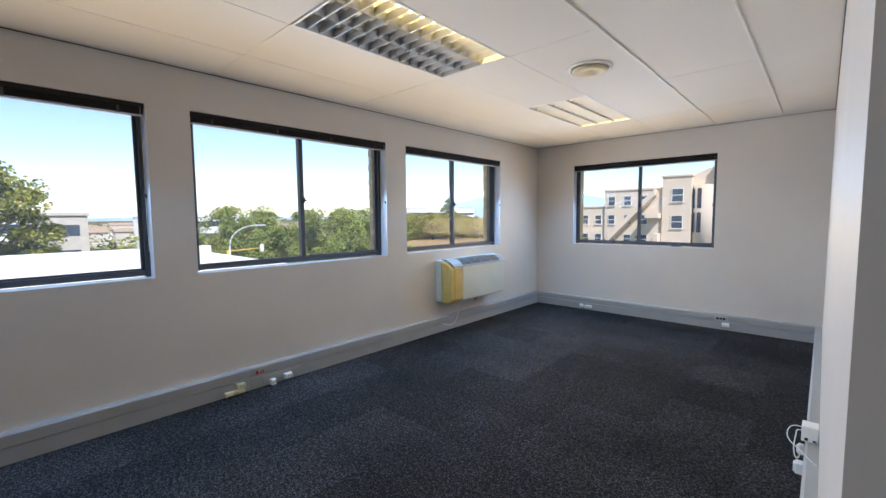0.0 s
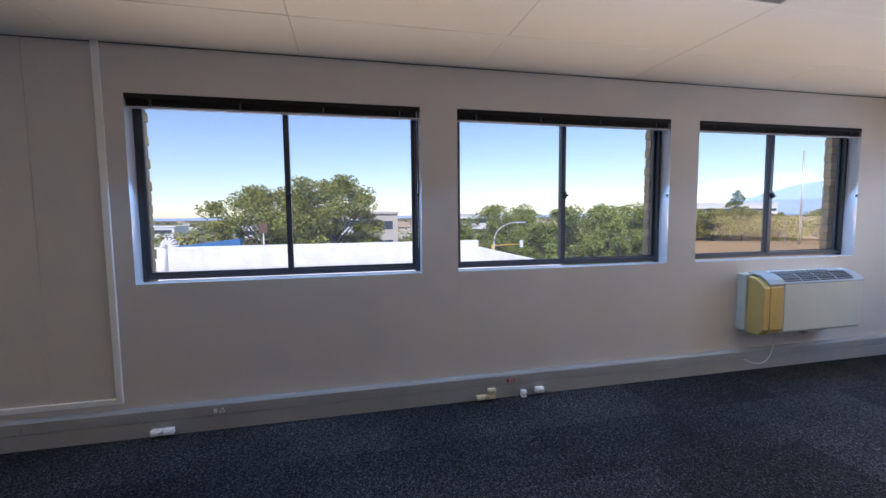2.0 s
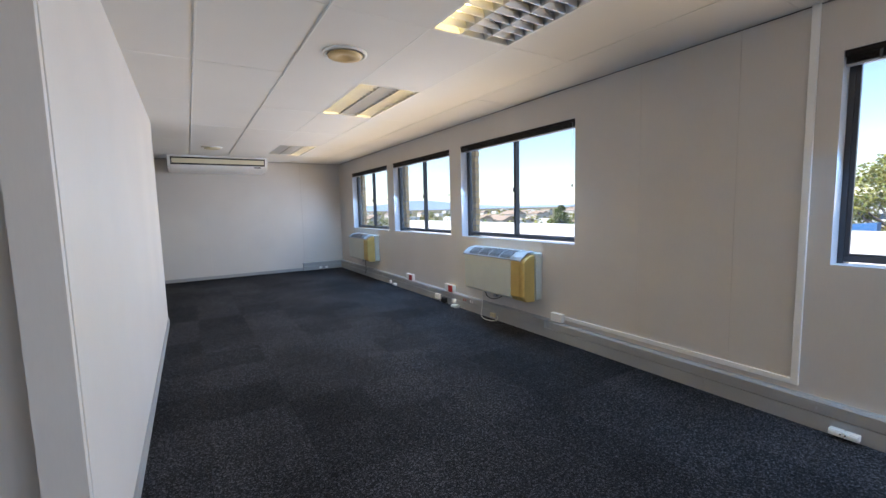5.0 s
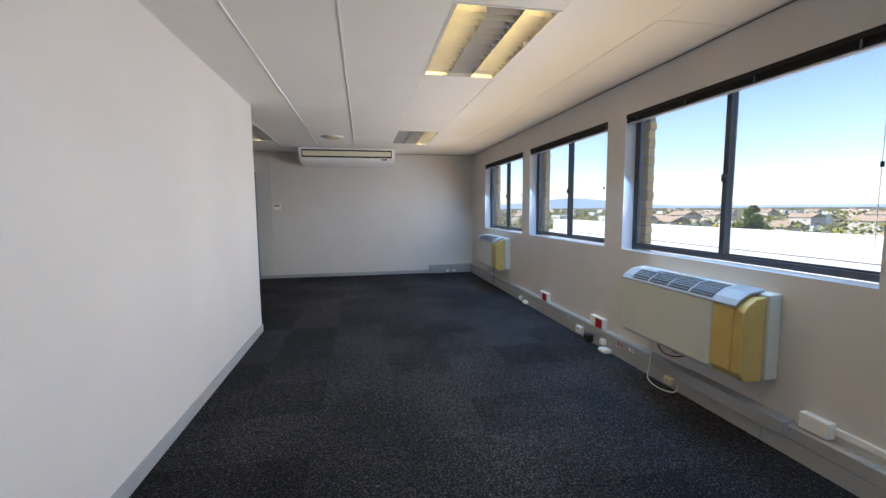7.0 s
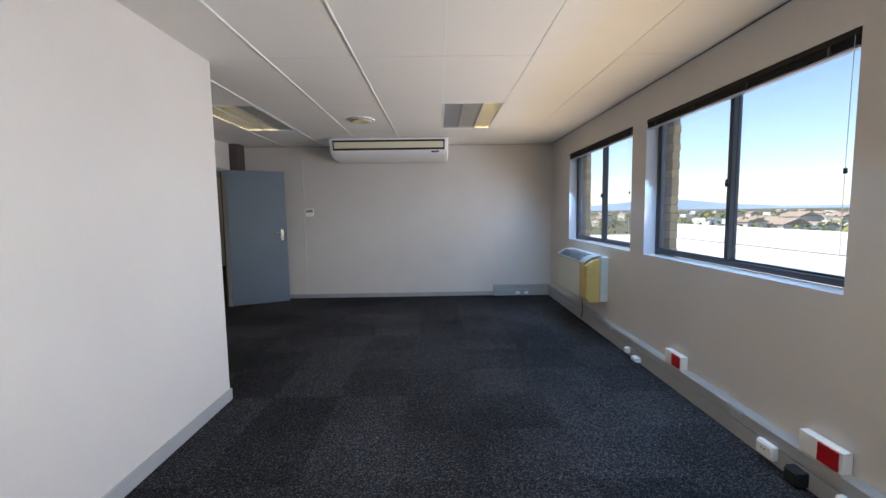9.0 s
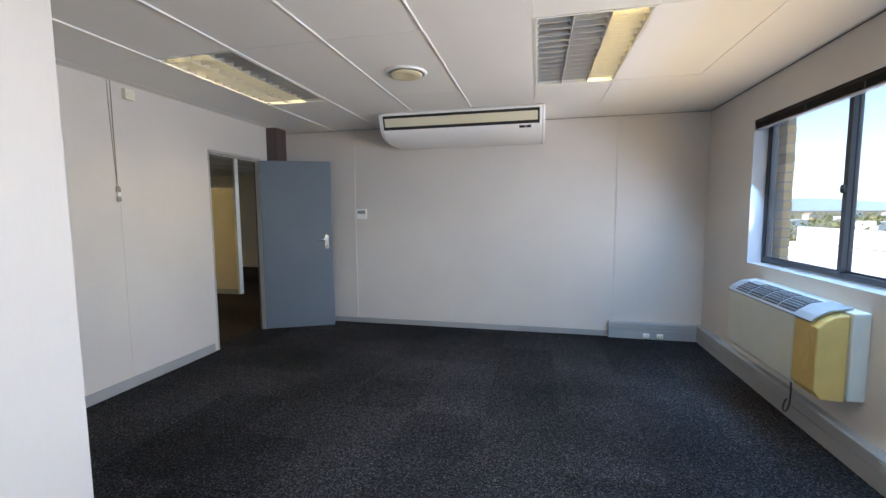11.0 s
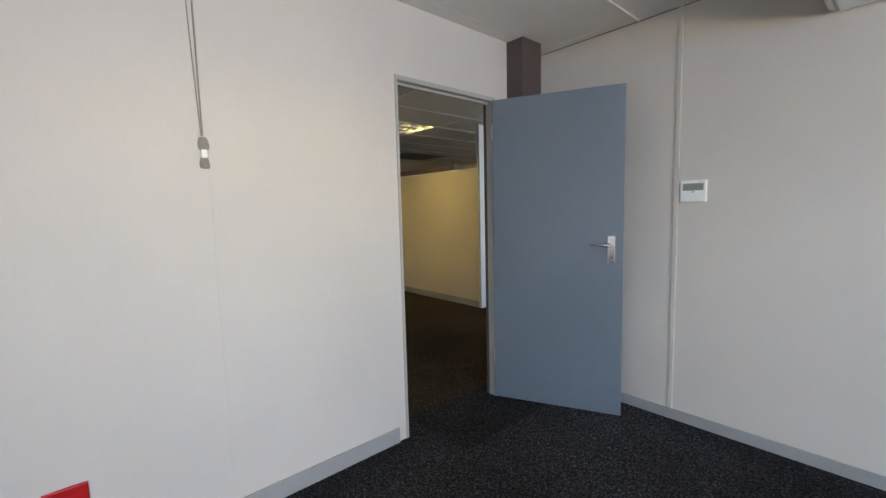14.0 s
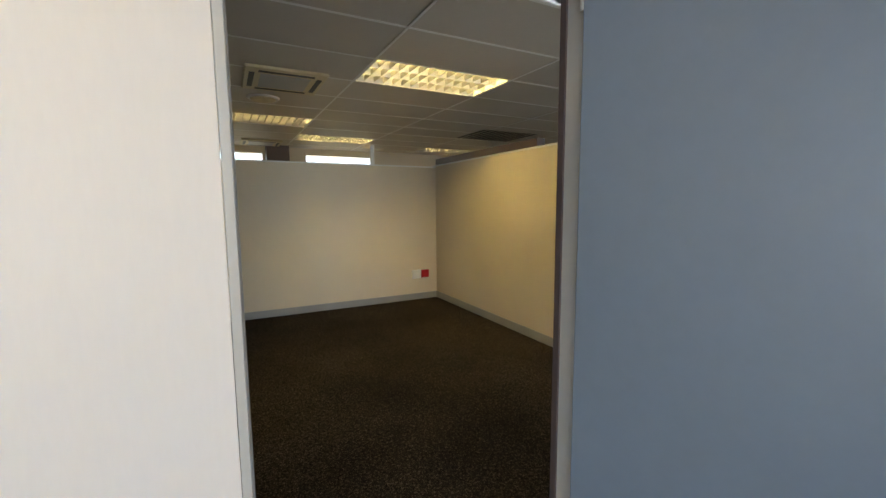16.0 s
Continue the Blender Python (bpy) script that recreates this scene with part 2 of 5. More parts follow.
GLASS = bpy.data.materials.new("window_glass")
GLASS.use_nodes = True
gn, gl = GLASS.node_tree.nodes, GLASS.node_tree.links
gn.clear()
g_out, g_mix = gn.new("ShaderNodeOutputMaterial"), gn.new("ShaderNodeMixShader")
g_clear, g_gloss, g_fres = gn.new("ShaderNodeBsdfTransparent"), gn.new("ShaderNodeBsdfGlossy"), gn.new("ShaderNodeFresnel")
g_clear.inputs["Color"].default_value = (0.94, 0.96, 0.96, 1)
g_gloss.inputs["Roughness"].default_value = 0.01
g_fres.inputs["IOR"].default_value = 1.35
gl.new(g_fres.outputs[0], g_mix.inputs[0])
gl.new(g_clear.outputs[0], g_mix.inputs[1])
gl.new(g_gloss.outputs[0], g_mix.inputs[2])
g_dust_haze, g_film, g_geo, g_noise, g_amount = gn.new("ShaderNodeMixShader"), gn.new("ShaderNodeBsdfTranslucent"), gn.new("ShaderNodeNewGeometry"), gn.new("ShaderNodeTexNoise"), gn.new("ShaderNodeMapRange")
g_film.inputs["Color"].default_value = (0.85, 0.87, 0.90, 1)      # dusty film on old panes, also a veil standing in for haze and glare
g_noise.inputs["Scale"].default_value, g_noise.inputs["Detail"].default_value = 3.0, 6
g_amount.inputs["To Min"].default_value, g_amount.inputs["To Max"].default_value = 0.062, 0.088
gl.new(g_geo.outputs["Position"], g_noise.inputs["Vector"])
gl.new(g_noise.outputs["Fac"], g_amount.inputs["Value"])
gl.new(g_amount.outputs["Result"], g_dust_haze.inputs[0])
gl.new(g_mix.outputs[0], g_dust_haze.inputs[1])
gl.new(g_film.outputs[0], g_dust_haze.inputs[2])
gl.new(g_dust_haze.outputs[0], g_out.inputs["Surface"])


# ---- mesh helpers ----
def finish(bm, name, mats, parent=None, bevel=0.0, smooth=False):
    me = bpy.data.meshes.new(name)
    bmesh.ops.recalc_face_normals(bm, faces=bm.faces)
    bm.to_mesh(me)
    bm.free()
    for m in mats if isinstance(mats, (list, tuple)) else [mats]:
        me.materials.append(m)
    if smooth:
        for p in me.polygons:
            p.use_smooth = True
    o = new(name, me)
    if parent:
        o.parent = parent
    if bevel:
        b = o.modifiers.new("edge", "BEVEL")
        b.width, b.segments, b.limit_method, b.angle_limit = bevel, 2, "ANGLE", radians(40)
    return o


def add_box(bm, x0, x1, y0, y1, z0, z1, mi=0):
    v = [bm.verts.new((x, y, z)) for x in (x0, x1) for y in (y0, y1) for z in (z0, z1)]
    for f in ((0, 1, 3, 2), (4, 6, 7, 5), (0, 4, 5, 1), (2, 3, 7, 6), (0, 2, 6, 4), (1, 5, 7, 3)):
        bm.faces.new([v[i] for i in f]).material_index = mi
    return v


def boxes(name, mats, rows, parent=None, bevel=0.0):
    """One mesh of several boxes; a row is x0 x1 y0 y1 z0 z1 and, if wanted, a material index."""
    bm = bmesh.new()
    for r in rows:
        add_box(bm, *r)
    return finish(bm, name, mats, parent, bevel)


def add_tube(bm, a, b, r, r2=None, sides=10, mi=0, caps=True):
    a, b = Vector(a), Vector(b)
    q = (b - a).to_track_quat("Z", "Y")
    rings = []
    for p, rad in ((a, r), (b, r if r2 is None else r2)):
        rings.append([bm.verts.new(p + q @ Vector((rad * math.cos(i * math.tau / sides), rad * math.sin(i * math.tau / sides), 0))) for i in range(sides)])
    for i in range(sides):
        f = bm.faces.new((rings[0][i], rings[0][(i + 1) % sides], rings[1][(i + 1) % sides], rings[1][i]))
        f.material_index, f.smooth = mi, True
    if caps:
        for ring in rings:
            bm.faces.new(ring).material_index = mi


def lathe(name, mats, profile, parent=None, sides=32):
    """Turns (radius, z) rows about the z axis; a row may end in a material index for the band after it."""
    bm = bmesh.new()
    rings = [[bm.verts.new((r[0] * math.cos(i * math.tau / sides), r[0] * math.sin(i * math.tau / sides), r[1])) for i in range(sides)] for r in profile]
    for k in range(len(rings) - 1):
        for i in range(sides):
            f = bm.faces.new((rings[k][i], rings[k][(i + 1) % sides], rings[k + 1][(i + 1) % sides], rings[k + 1][i]))
            f.material_index = profile[k][2] if len(profile[k]) > 2 else 0
            f.smooth = True
    bm.faces.new(rings[0])
    bm.faces.new(rings[-1])
    return finish(bm, name, mats, parent)


def extrude_profile(bm, pts, axis, lo, hi, mi=0, smooth=False):
    """Pulls a closed outline along an axis. For axis x the outline is (y, z), for y it is (x, z), for z (x, y)."""
    def at(p, s):
        return {"x": (s, p[0], p[1]), "y": (p[0], s, p[1]), "z": (p[0], p[1], s)}[axis]
    a, b = [bm.verts.new(at(p, lo)) for p in pts], [bm.verts.new(at(p, hi)) for p in pts]
    for i in range(len(pts)):
        j = (i + 1) % len(pts)
        f = bm.faces.new((a[i], a[j], b[j], b[i]))
        f.material_index, f.smooth = mi, smooth
    for ring in (a, b):
        bm.faces.new(ring).material_index = mi


def cable(name, pts, r, mat, parent=None):
    c = bpy.data.curves.new(name, "CURVE")
    c.dimensions, c.bevel_depth, c.bevel_resolution, c.resolution_u = "3D", r, 2, 8
    s = c.splines.new("NURBS")
    s.points.add(len(pts) - 1)
    s.use_endpoint_u, s.order_u = True, 4 if len(pts) > 3 else 3
    for p, q in zip(s.points, pts):
        p.co = (*q, 1)
    c.materials.append(mat)
    o = new(name, c)
    if parent:
        o.parent = parent
    return o


def slab_wall(name, mats, axis, lo, hi, u0, u1, z0, z1, holes, label, reveal=None, parent=None):
    """A wall of real thickness from lo to hi on the axis, from u0 to u1 along it, with openings (a0, a1, b0, b1) through it."""
    us = sorted({u0, u1, *[h[0] for h in holes], *[h[1] for h in holes]})
    us = [u for u in us if u0 <= u <= u1]
    zs = sorted({z0, z1, *[h[2] for h in holes], *[h[3] for h in holes]})
    zs = [z for z in zs if z0 <= z <= z1]
    def solid(i, k):
        if i < 0 or k < 0 or i >= len(us) - 1 or k >= len(zs) - 1:
            return False
        u, z = (us[i] + us[i + 1]) / 2, (zs[k] + zs[k + 1]) / 2
        return not any(h[0] < u < h[1] and h[2] < z < h[3] for h in holes)
    bm = bmesh.new()
    cache = {}
    def vert(s, u, z):
        key = (s, u, z)
        if key not in cache:
            cache[key] = bm.verts.new((s, u, z) if axis == "x" else (u, s, z))
        return cache[key]
    for i in range(len(us) - 1):
        for k in range(len(zs) - 1):
            if not solid(i, k):
                continue
            a, b, c, d = us[i], us[i + 1], zs[k], zs[k + 1]
            for s in (lo, hi):
                bm.faces.new((vert(s, a, c), vert(s, b, c), vert(s, b, d), vert(s, a, d)))
            for di, dk, p, q in ((-1, 0, (a, c), (a, d)), (1, 0, (b, c), (b, d)), (0, -1, (a, c), (b, c)), (0, 1, (a, d), (b, d))):
                if not solid(i + di, k + dk):
                    f = bm.faces.new((vert(lo, *p), vert(lo, *q), vert(hi, *q), vert(hi, *p)))
                    inside = 0 <= i + di < len(us) - 1 and 0 <= k + dk < len(zs) - 1
                    f.material_index = 1 if reveal and inside else 0
    o = finish(bm, name, [mats, reveal] if reveal else mats, parent)
    return tagged(o, label, "wall", kind="structure")


def root(name, x=0, y=0, z=0, rz=0, label="", category="", group=""):
    e = new(name)
    e.empty_display_size = 0.1
    e.matrix_world = pose(x, y, z, 0, 0, rz)
    return tagged(e, label, category, group)


# ---- large structure ----
WEST_HOLES = [(a, b, SILL, HEAD) for a, b in WEST_WINDOWS]
slab_wall("wall_west", WALL, "x", XW - 0.14, XW, YS - 0.1, YN + 0.14, -0.05, CEIL + 0.2, WEST_HOLES, "off-white vinyl wall with six window openings", REVEAL)
slab_wall("wall_north", WALL, "y", YN, YN + 0.14, XW, XE + 0.1, -0.05, CEIL + 0.2, [(*NORTH_WINDOW, 0.945, 2.075)], "off-white vinyl end wall with one window opening", REVEAL)
slab_wall("wall_south", WALL, "y", YS - 0.1, YS, XW, XB + 0.1, -0.05, CEIL + 0.2, [], "off-white panelled end wall with slim joint strips")
slab_wall("wall_east_1", WALL, "x", XE, XE + 0.1, 1.03, YN, -0.05, CEIL + 0.2, [], "off-white partition wall beside the wide opening")
slab_wall("wall_east_2", WALL, "x", XP, XP + 0.1, YP, -1.40, -0.05, CEIL + 0.2, [], "off-white partition wall beside the wide opening")
slab_wall("wall_return", WALL, "y", YP, YP + 0.1, XP + 0.1, XB + 0.1, -0.05, CEIL + 0.2, [], "off-white return of the partition wall")
DOOR_Y0, DOOR_Y1, DOOR_H, DT = -8.995, -8.197, 2.025, 0.066
slab_wall("wall_door", WALL, "x", XB, XB + DT, YS, YP, -0.05, CEIL + 0.2, [(DOOR_Y0, DOOR_Y1, -0.06, DOOR_H)], "off-white wall with a doorway")
# lobby behind the wide opening
slab_wall("wall_lobby_south", WALL, "y", -1.56, -1.46, XP + 0.1, 4.0, -0.05, CEIL + 0.2, [], "plain off-white lobby wall")
slab_wall("wall_lobby_north", WALL, "y", 1.36, 1.46, XE + 0.1, 4.0, -0.05, CEIL + 0.2, [], "plain off-white lobby wall")
slab_wall("wall_lobby_east", WALL, "x", 4.0, 4.1, -1.56, 1.46, -0.05, CEIL + 0.2, [], "plain off-white lobby wall")
# outer brick skin
FACADE_HOLES = [(a - 0.11, b + 0.11, SILL - 0.03, HEAD + 0.03) for a, b in WEST_WINDOWS]
facade = slab_wall("wall_facade_west", MORTAR, "x", XW - 0.30, XW - 0.145, YS - 0.3, YN + 0.34, -8, 3.4, FACADE_HOLES, "outer brick skin of the building")
slab_wall("wall_facade_north", BRICK, "y", YN + 0.145, YN + 0.34, XW - 0.14, 9.5, -8, 3.4, [(NORTH_WINDOW[0], NORTH_WINDOW[1], 0.92, 2.10)], "outer brick skin of the building")

roof = boxes("roof", MORTAR, [(XW - 0.34, 9.6, -22.0, YN + 0.34, 3.0, 3.2)])
tagged(roof, "flat concrete roof slab over the offices", "roof", kind="structure")
base = boxes("floor", CARPET_BASE, [(XW - 0.14, XB + 0.1, YS - 0.1, YN + 0.1, -0.3, -0.008), (XB + 0.1, 4.1, -1.56, 1.46, -0.3, -0.008)])
tagged(base, "dark carpeted office floor", "floor", kind="structure")

# ceiling boards with cover strips
GX = [XW - 0.0, -2.54, -1.935, -1.335, -0.73, -0.128, 0.48, 1.085, 1.69, 2.3, 2.9, 3.5, 4.1]
GY = [3.91 - 1.2125 * k for k in range(-2, 12)]
LAMPS = [(-1.935, 2.70), (-1.935, 5.1225), (-1.935, -0.94), (-1.935, -3.365), (-1.935, -7.0025), (0.50, -7.0025)]


def ceiling_boards():
    bm = bmesh.new()
    ys = sorted(GY + [YN, YS])
    ys = [y for y in ys if YS <= y <= YN]
    for i in range(len(GX) - 1):
        for k in range(len(ys) - 1):
            x0, x1, y0, y1 = GX[i], GX[i + 1], ys[k], ys[k + 1]
            xc, yc = (x0 + x1) / 2, (y0 + y1) / 2
            if any(abs(x0 - lx) < 0.05 and abs(y1 - ly) < 0.1 for lx, ly in LAMPS):
                continue
            if x0 >= XE + 0.2 and not (yc < YP or -1.6 < yc < 1.6) or x0 > XB and yc < YP:
                continue
            if x0 >= XE + 0.2 and -1.6 < yc < 1.6:
                y0, y1 = max(y0, -1.56), min(y1, 1.46)
            if x0 > 1.6 and yc < YP:
                x1 = XB
            sag = random.uniform(-0.0015, 0.0015)
            add_box(bm, x0 + 0.002, x1 - 0.002, y0 + 0.0015, y1 - 0.0015, CEIL + sag, CEIL + 0.012 + sag)
    for i in range(1, 8):
        x = GX[i]
        lo, hi = (YS, YN) if x < XE else (YS, YP)
        w, d = (0.0075, 0.003) if -2.0 < x < 2.0 else (0.003, 0.001)
        stops = sorted([lo, hi] + [y for y in GY if lo < y < hi])
        for a, b in zip(stops, stops[1:]):
            o = random.uniform(-0.001, 0.001)
            if x > -1.0:
                add_box(bm, x - w + o, x + w + o, a + 0.002, b - 0.002, CEIL - d, CEIL + 0.001, 1)
                add_box(bm, x - 0.004 + o, x + 0.004 + o, a + 0.002, b - 0.002, CEIL - d - 0.004, CEIL - d, 1)
            else:
                add_box(bm, x - 0.004 + o, x + 0.004 + o, a + 0.004, b - 0.004, CEIL - 0.002, CEIL + 0.001, 1)
    o = finish(bm, "ceiling", [CEILING, TBAR])
    tagged(o, "white vinyl-faced ceiling boards with cover strips", "ceiling", kind="structure")


ceiling_boards()
plenum = boxes("ceiling_void", MORTAR, [(XW - 0.14, 4.1, YS - 0.1, YN + 0.14, CEIL + 0.2, CEIL + 0.25)])
tagged(plenum, "dark slab soffit above the ceiling boards", "ceiling", kind="structure")


# ---- windows ----
def sliding_window(name, w, h):
    """Dark sliding window, local x along the wall, y outwards, origin at the sill's middle."""
    e = root(name)
    t = 0.028
    boxes("frame", DARK_FRAME, [(-w / 2, -w / 2 + t, 0, 0.06, 0, h), (w / 2 - t, w / 2, 0, 0.06, 0, h), (-w / 2 + t, w / 2 - t, 0, 0.06, 0.012, t + 0.02), (-w / 2 + t, w / 2 - t, 0, 0.06, h - t, h)], e, 0.003)
    boxes("sash", DARK_FRAME, [(-0.018, 0.018, -0.004, 0.026, t + 0.01, h - t), (-w / 2 + t, -w / 2 + t + 0.02, 0.008, 0.03, t + 0.01, h - t), (-w / 2 + t + 0.02, -0.018, 0.008, 0.03, t + 0.01, t + 0.03)], e, 0.002)
    boxes("sash", DARK_FRAME, [(-0.015, 0.015, 0.03, 0.054, t + 0.01, h - t), (w / 2 - t - 0.02, w / 2 - t, 0.032, 0.054, t + 0.01, h - t), (0.015, w / 2 - t - 0.02, 0.032, 0.054, t + 0.01, t + 0.03)], e, 0.002)
    boxes("latch", BLACK_PLASTIC, [(-0.012, 0.018, -0.022, -0.004, h * 0.46, h * 0.46 + 0.05), (-0.005, 0.03, -0.03, -0.02, h * 0.46 + 0.015, h * 0.46 + 0.03)], e, 0.003)
    for a, b, y in ((-w / 2 + t + 0.02, -0.018, 0.018), (0.015, w / 2 - t - 0.02, 0.042)):
        me = bpy.data.meshes.new("pane")
        me.from_pydata([(a, y, t + 0.03), (b, y, t + 0.03), (b, y, h - t), (a, y, h - t)], [], [(0, 1, 2, 3)])
        me.materials.append(GLASS)
        p = new("pane", me)
        p.parent = e
        p.visible_shadow = False
    return tagged(e, "dark bronze aluminium sliding window in the wall", "window", kind="structure")


def raised_blind(w):
    """Venetian blind drawn right up under the opening's head; local x along the wall, y outwards, origin at top middle."""
    e = root("venetian_blind")
    boxes("headrail", BLIND, [(-w / 2 + 0.004, w / 2 - 0.004, 0.0, 0.045, -0.034, -0.002)], e, 0.002)
    for i in range(8):
        d = 0.0015 * ((i * 7) % 3 - 1)
        boxes("slat", BLIND, [(-w / 2 + 0.01, w / 2 - 0.01, 0.002 + d, 0.04 + d, -0.040 - 0.0045 * i, -0.0375 - 0.0045 * i)], e)
    boxes("bottom_rail", BLIND_RAIL, [(-w / 2 + 0.01, w / 2 - 0.01, 0.003, 0.040, -0.086, -0.076)], e, 0.002)
    for s in (-0.42, -0.14, 0.14, 0.42):
        boxes("bracket", DARK_FRAME, [(s * w - 0.006, s * w + 0.006, -0.004, 0.002, -0.08, -0.036)], e)
    cable("cord", [(w * 0.485, 0.0, -0.03), (w * 0.486, -0.004, -0.3), (w * 0.484, -0.004, -0.75), (w * 0.486, -0.003, -0.98)], 0.0015, CABLE_WHITE, e)
    boxes("tassel", BLACK_PLASTIC, [(w * 0.486 - 0.006, w * 0.486 + 0.006, -0.01, 0.002, -0.62, -0.595)], e, 0.002)
    return tagged(e, "dark venetian blind drawn up at the window head", "blind", "window blinds")


n_win = 0
for y0, y1 in WEST_WINDOWS:
    n_win += 1
    w = sliding_window("window_%d" % n_win, y1 - y0, HEAD - SILL)
    w.matrix_world = pose(XW - 0.10, (y0 + y1) / 2, SILL, 0, 0, 90)
    b = raised_blind(y1 - y0)
    b.matrix_world = pose(XW + 0.002, (y0 + y1) / 2, HEAD, 0, 0, 90)
w = sliding_window("window_7", NORTH_WINDOW[1] - NORTH_WINDOW[0], 1.13)
w.matrix_world = pose(sum(NORTH_WINDOW) / 2, YN + 0.10, 0.945)
b = raised_blind(NORTH_WINDOW[1] - NORTH_WINDOW[0])
b.matrix_world = pose(sum(NORTH_WINDOW) / 2, YN - 0.002, 2.075)


# ---- trunking and skirting ----
def trunking(name, axis, wall, sign, u0, u1, joints, label):
    """Two-channel grey cable trunking along a wall; sign: which way it stands out."""
    bm = bmesh.new()
    d = 0.055
    prof = [(0, 0), (0, 0.176), (d - 0.012, 0.176), (d, 0.164), (d, 0.0985), (d - 0.026, 0.0985), (d - 0.026, 0.0935), (d, 0.0935), (d, 0.0)]
    stops = [u0, *joints, u1]
    for a, b in zip(stops, stops[1:]):
        extrude_profile(bm, [(wall + sign * p, z) for p, z in prof], "y" if axis == "x" else "x", a + 0.0008, b - 0.0008)
    return tagged(finish(bm, name, TRUNK), label, "trunking", kind="structure")


trunking("trim_trunking_west", "x", XW, 1, YS, YN, [-7.9, -5.3, -3.0, -1.36, 0.72, 1.63, 2.9, 4.4], "grey two-channel cable trunking along the wall")
trunking("trim_trunking_north", "y", YN, -1, XW + 0.056, XE - 0.056, [-1.6], "grey two-channel cable trunking along the wall")
trunking("trim_trunking_east", "x", XE, -1, 1.03, YN, [3.4], "grey two-channel cable trunking along the wall")
trunking("trim_trunking_south", "y", YS, 1, XW + 0.056, -2.15, [], "short grey cable trunking in the corner")
boxes("trim_trunking_riser", TRUNK, [(XW, XW + 0.085, -3.6, -2.86, 0.10, 0.185)], None, 0.004)
tagged(bpy.data.objects["trim_trunking_riser"], "grey pipe boxing above the trunking", "trunking", kind="structure")
sk = [(-2.15, XB, YS, YS + 0.012, 0, 0.065), (XB - 0.012, XB, DOOR_Y1 + 0.05, YP, 0, 0.085), (XB - 0.012, XB, YS + 0.012, DOOR_Y0 - 0.05, 0, 0.085),
      (XP - 0.012, XP, YP, -1.40, 0, 0.085), (XP - 0.012, XB, YP - 0.012, YP, 0, 0.085)]
tagged(boxes("baseboard", SKIRT, sk, None, 0.003), "grey painted skirting board", "baseboard", kind="structure")

# slim joint strips on the panelled walls
strips = [(0.842, 0.866, YS, YS + 0.008, 0.065, CEIL), (-0.357, -0.345, YS, YS + 0.004, 0.065, CEIL), (-2.215, -2.195, YS, YS + 0.006, 0.175, CEIL), (-1.563, -1.557, YS, YS + 0.002, 0.065, CEIL),
          (XW, XW + 0.002, -1.919, -1.913, 0.24, CEIL), (XW, XW + 0.002, -1.243, -1.237, 0.24, CEIL), (XB - 0.0025, XB, -7.292, -7.286, 0.085, 1.45),
          (-0.11, -0.104, YN - 0.002, YN, 0.175, CEIL), (XP - 0.004, XP, -1.44, -1.43, 0.085, CEIL)]
tagged(boxes("trim_wall_joints", WALL, strips, None, 0.001), "slim wall joint strips in the wall colour", "trim", kind="structure")
tagged(boxes("trim_board_seams", SEAM, [(XW, XW + 0.0012, y - 0.0014, y + 0.0014, 0.27, CEIL - 0.012) for y in (-1.918, -1.238)]), "fine dark seams between the wall boards", "trim", kind="structure")
cove = [(XW, XW + 0.006, YS + 0.01, YN - 0.01, CEIL - 0.006, CEIL - 0.002), (XW + 0.01, XE - 0.008, YN - 0.005, YN, CEIL - 0.005, CEIL - 0.002), (XW + 0.01, XB, YS, YS + 0.005, CEIL - 0.005, CEIL - 0.002), (XE - 0.006, XE, 1.03, YN, CEIL - 0.006, CEIL - 0.002)]
tagged(boxes("trim_ceiling_edge", DARK_FRAME, cove), "thin dark shadow-line edge trim at the ceiling", "trim", kind="structure")


# ---- ceiling fittings ----
def louvre_light(lit, glow=None):
    """Recessed three-lane louvred fitting, 0.6 by 1.2; lit: the lanes from west to east whose tube is on. Origin at the centre of its lower face."""
    e = root("ceiling_light")
    W, L, D = 0.298, 0.60, 0.10
    boxes("tray", TRAY, [(-W, -W + 0.012, -L, L, -0.002, D), (W - 0.012, W, -L, L, -0.002, D), (-W + 0.012, W - 0.012, -L, -L + 0.012, -0.002, D), (-W + 0.012, W - 0.012, L - 0.012, L, -0.002, D), (-W, W, -L, L, D, D + 0.006)], e)
    lane = (2 * W - 0.024) / 3
    bm = bmesh.new()
    for k in range(3):
        x0 = -W + 0.012 + k * lane
        for s in (0, 1):
            xa = x0 + (lane if s else 0)
            xb = xa + (-0.034 if s else 0.034)
            extrude_profile(bm, [(xa, 0.0), (xa + (-0.012 if s else 0.012), 0.028), (xb, 0.062), (xa, 0.062)], "y", -L + 0.013, L - 0.013)
        n = 14
        for i in range(1, n):
            y = -L + i * 2 * L / n
            extrude_profile(bm, [(y - 0.0015, 0.002), (y + 0.0015, 0.002), (y + 0.011, 0.040), (y - 0.011, 0.040)], "x", x0 + 0.004, x0 + lane - 0.004)
    finish(bm, "louvre", LOUVRE, e)
    for k in range(3):
        xc = -W + 0.012 + (k + 0.5) * lane
        bm = bmesh.new()
        add_tube(bm, (xc, -L + 0.03, 0.068), (xc, L - 0.03, 0.068), 0.016, sides=8)
        finish(bm, "tube", (glow or TUBE_LIT) if k in lit else TUBE_OFF, e)
    return tagged(e, "recessed louvred fluorescent ceiling light, partly lit", "ceiling light", "ceiling lights")


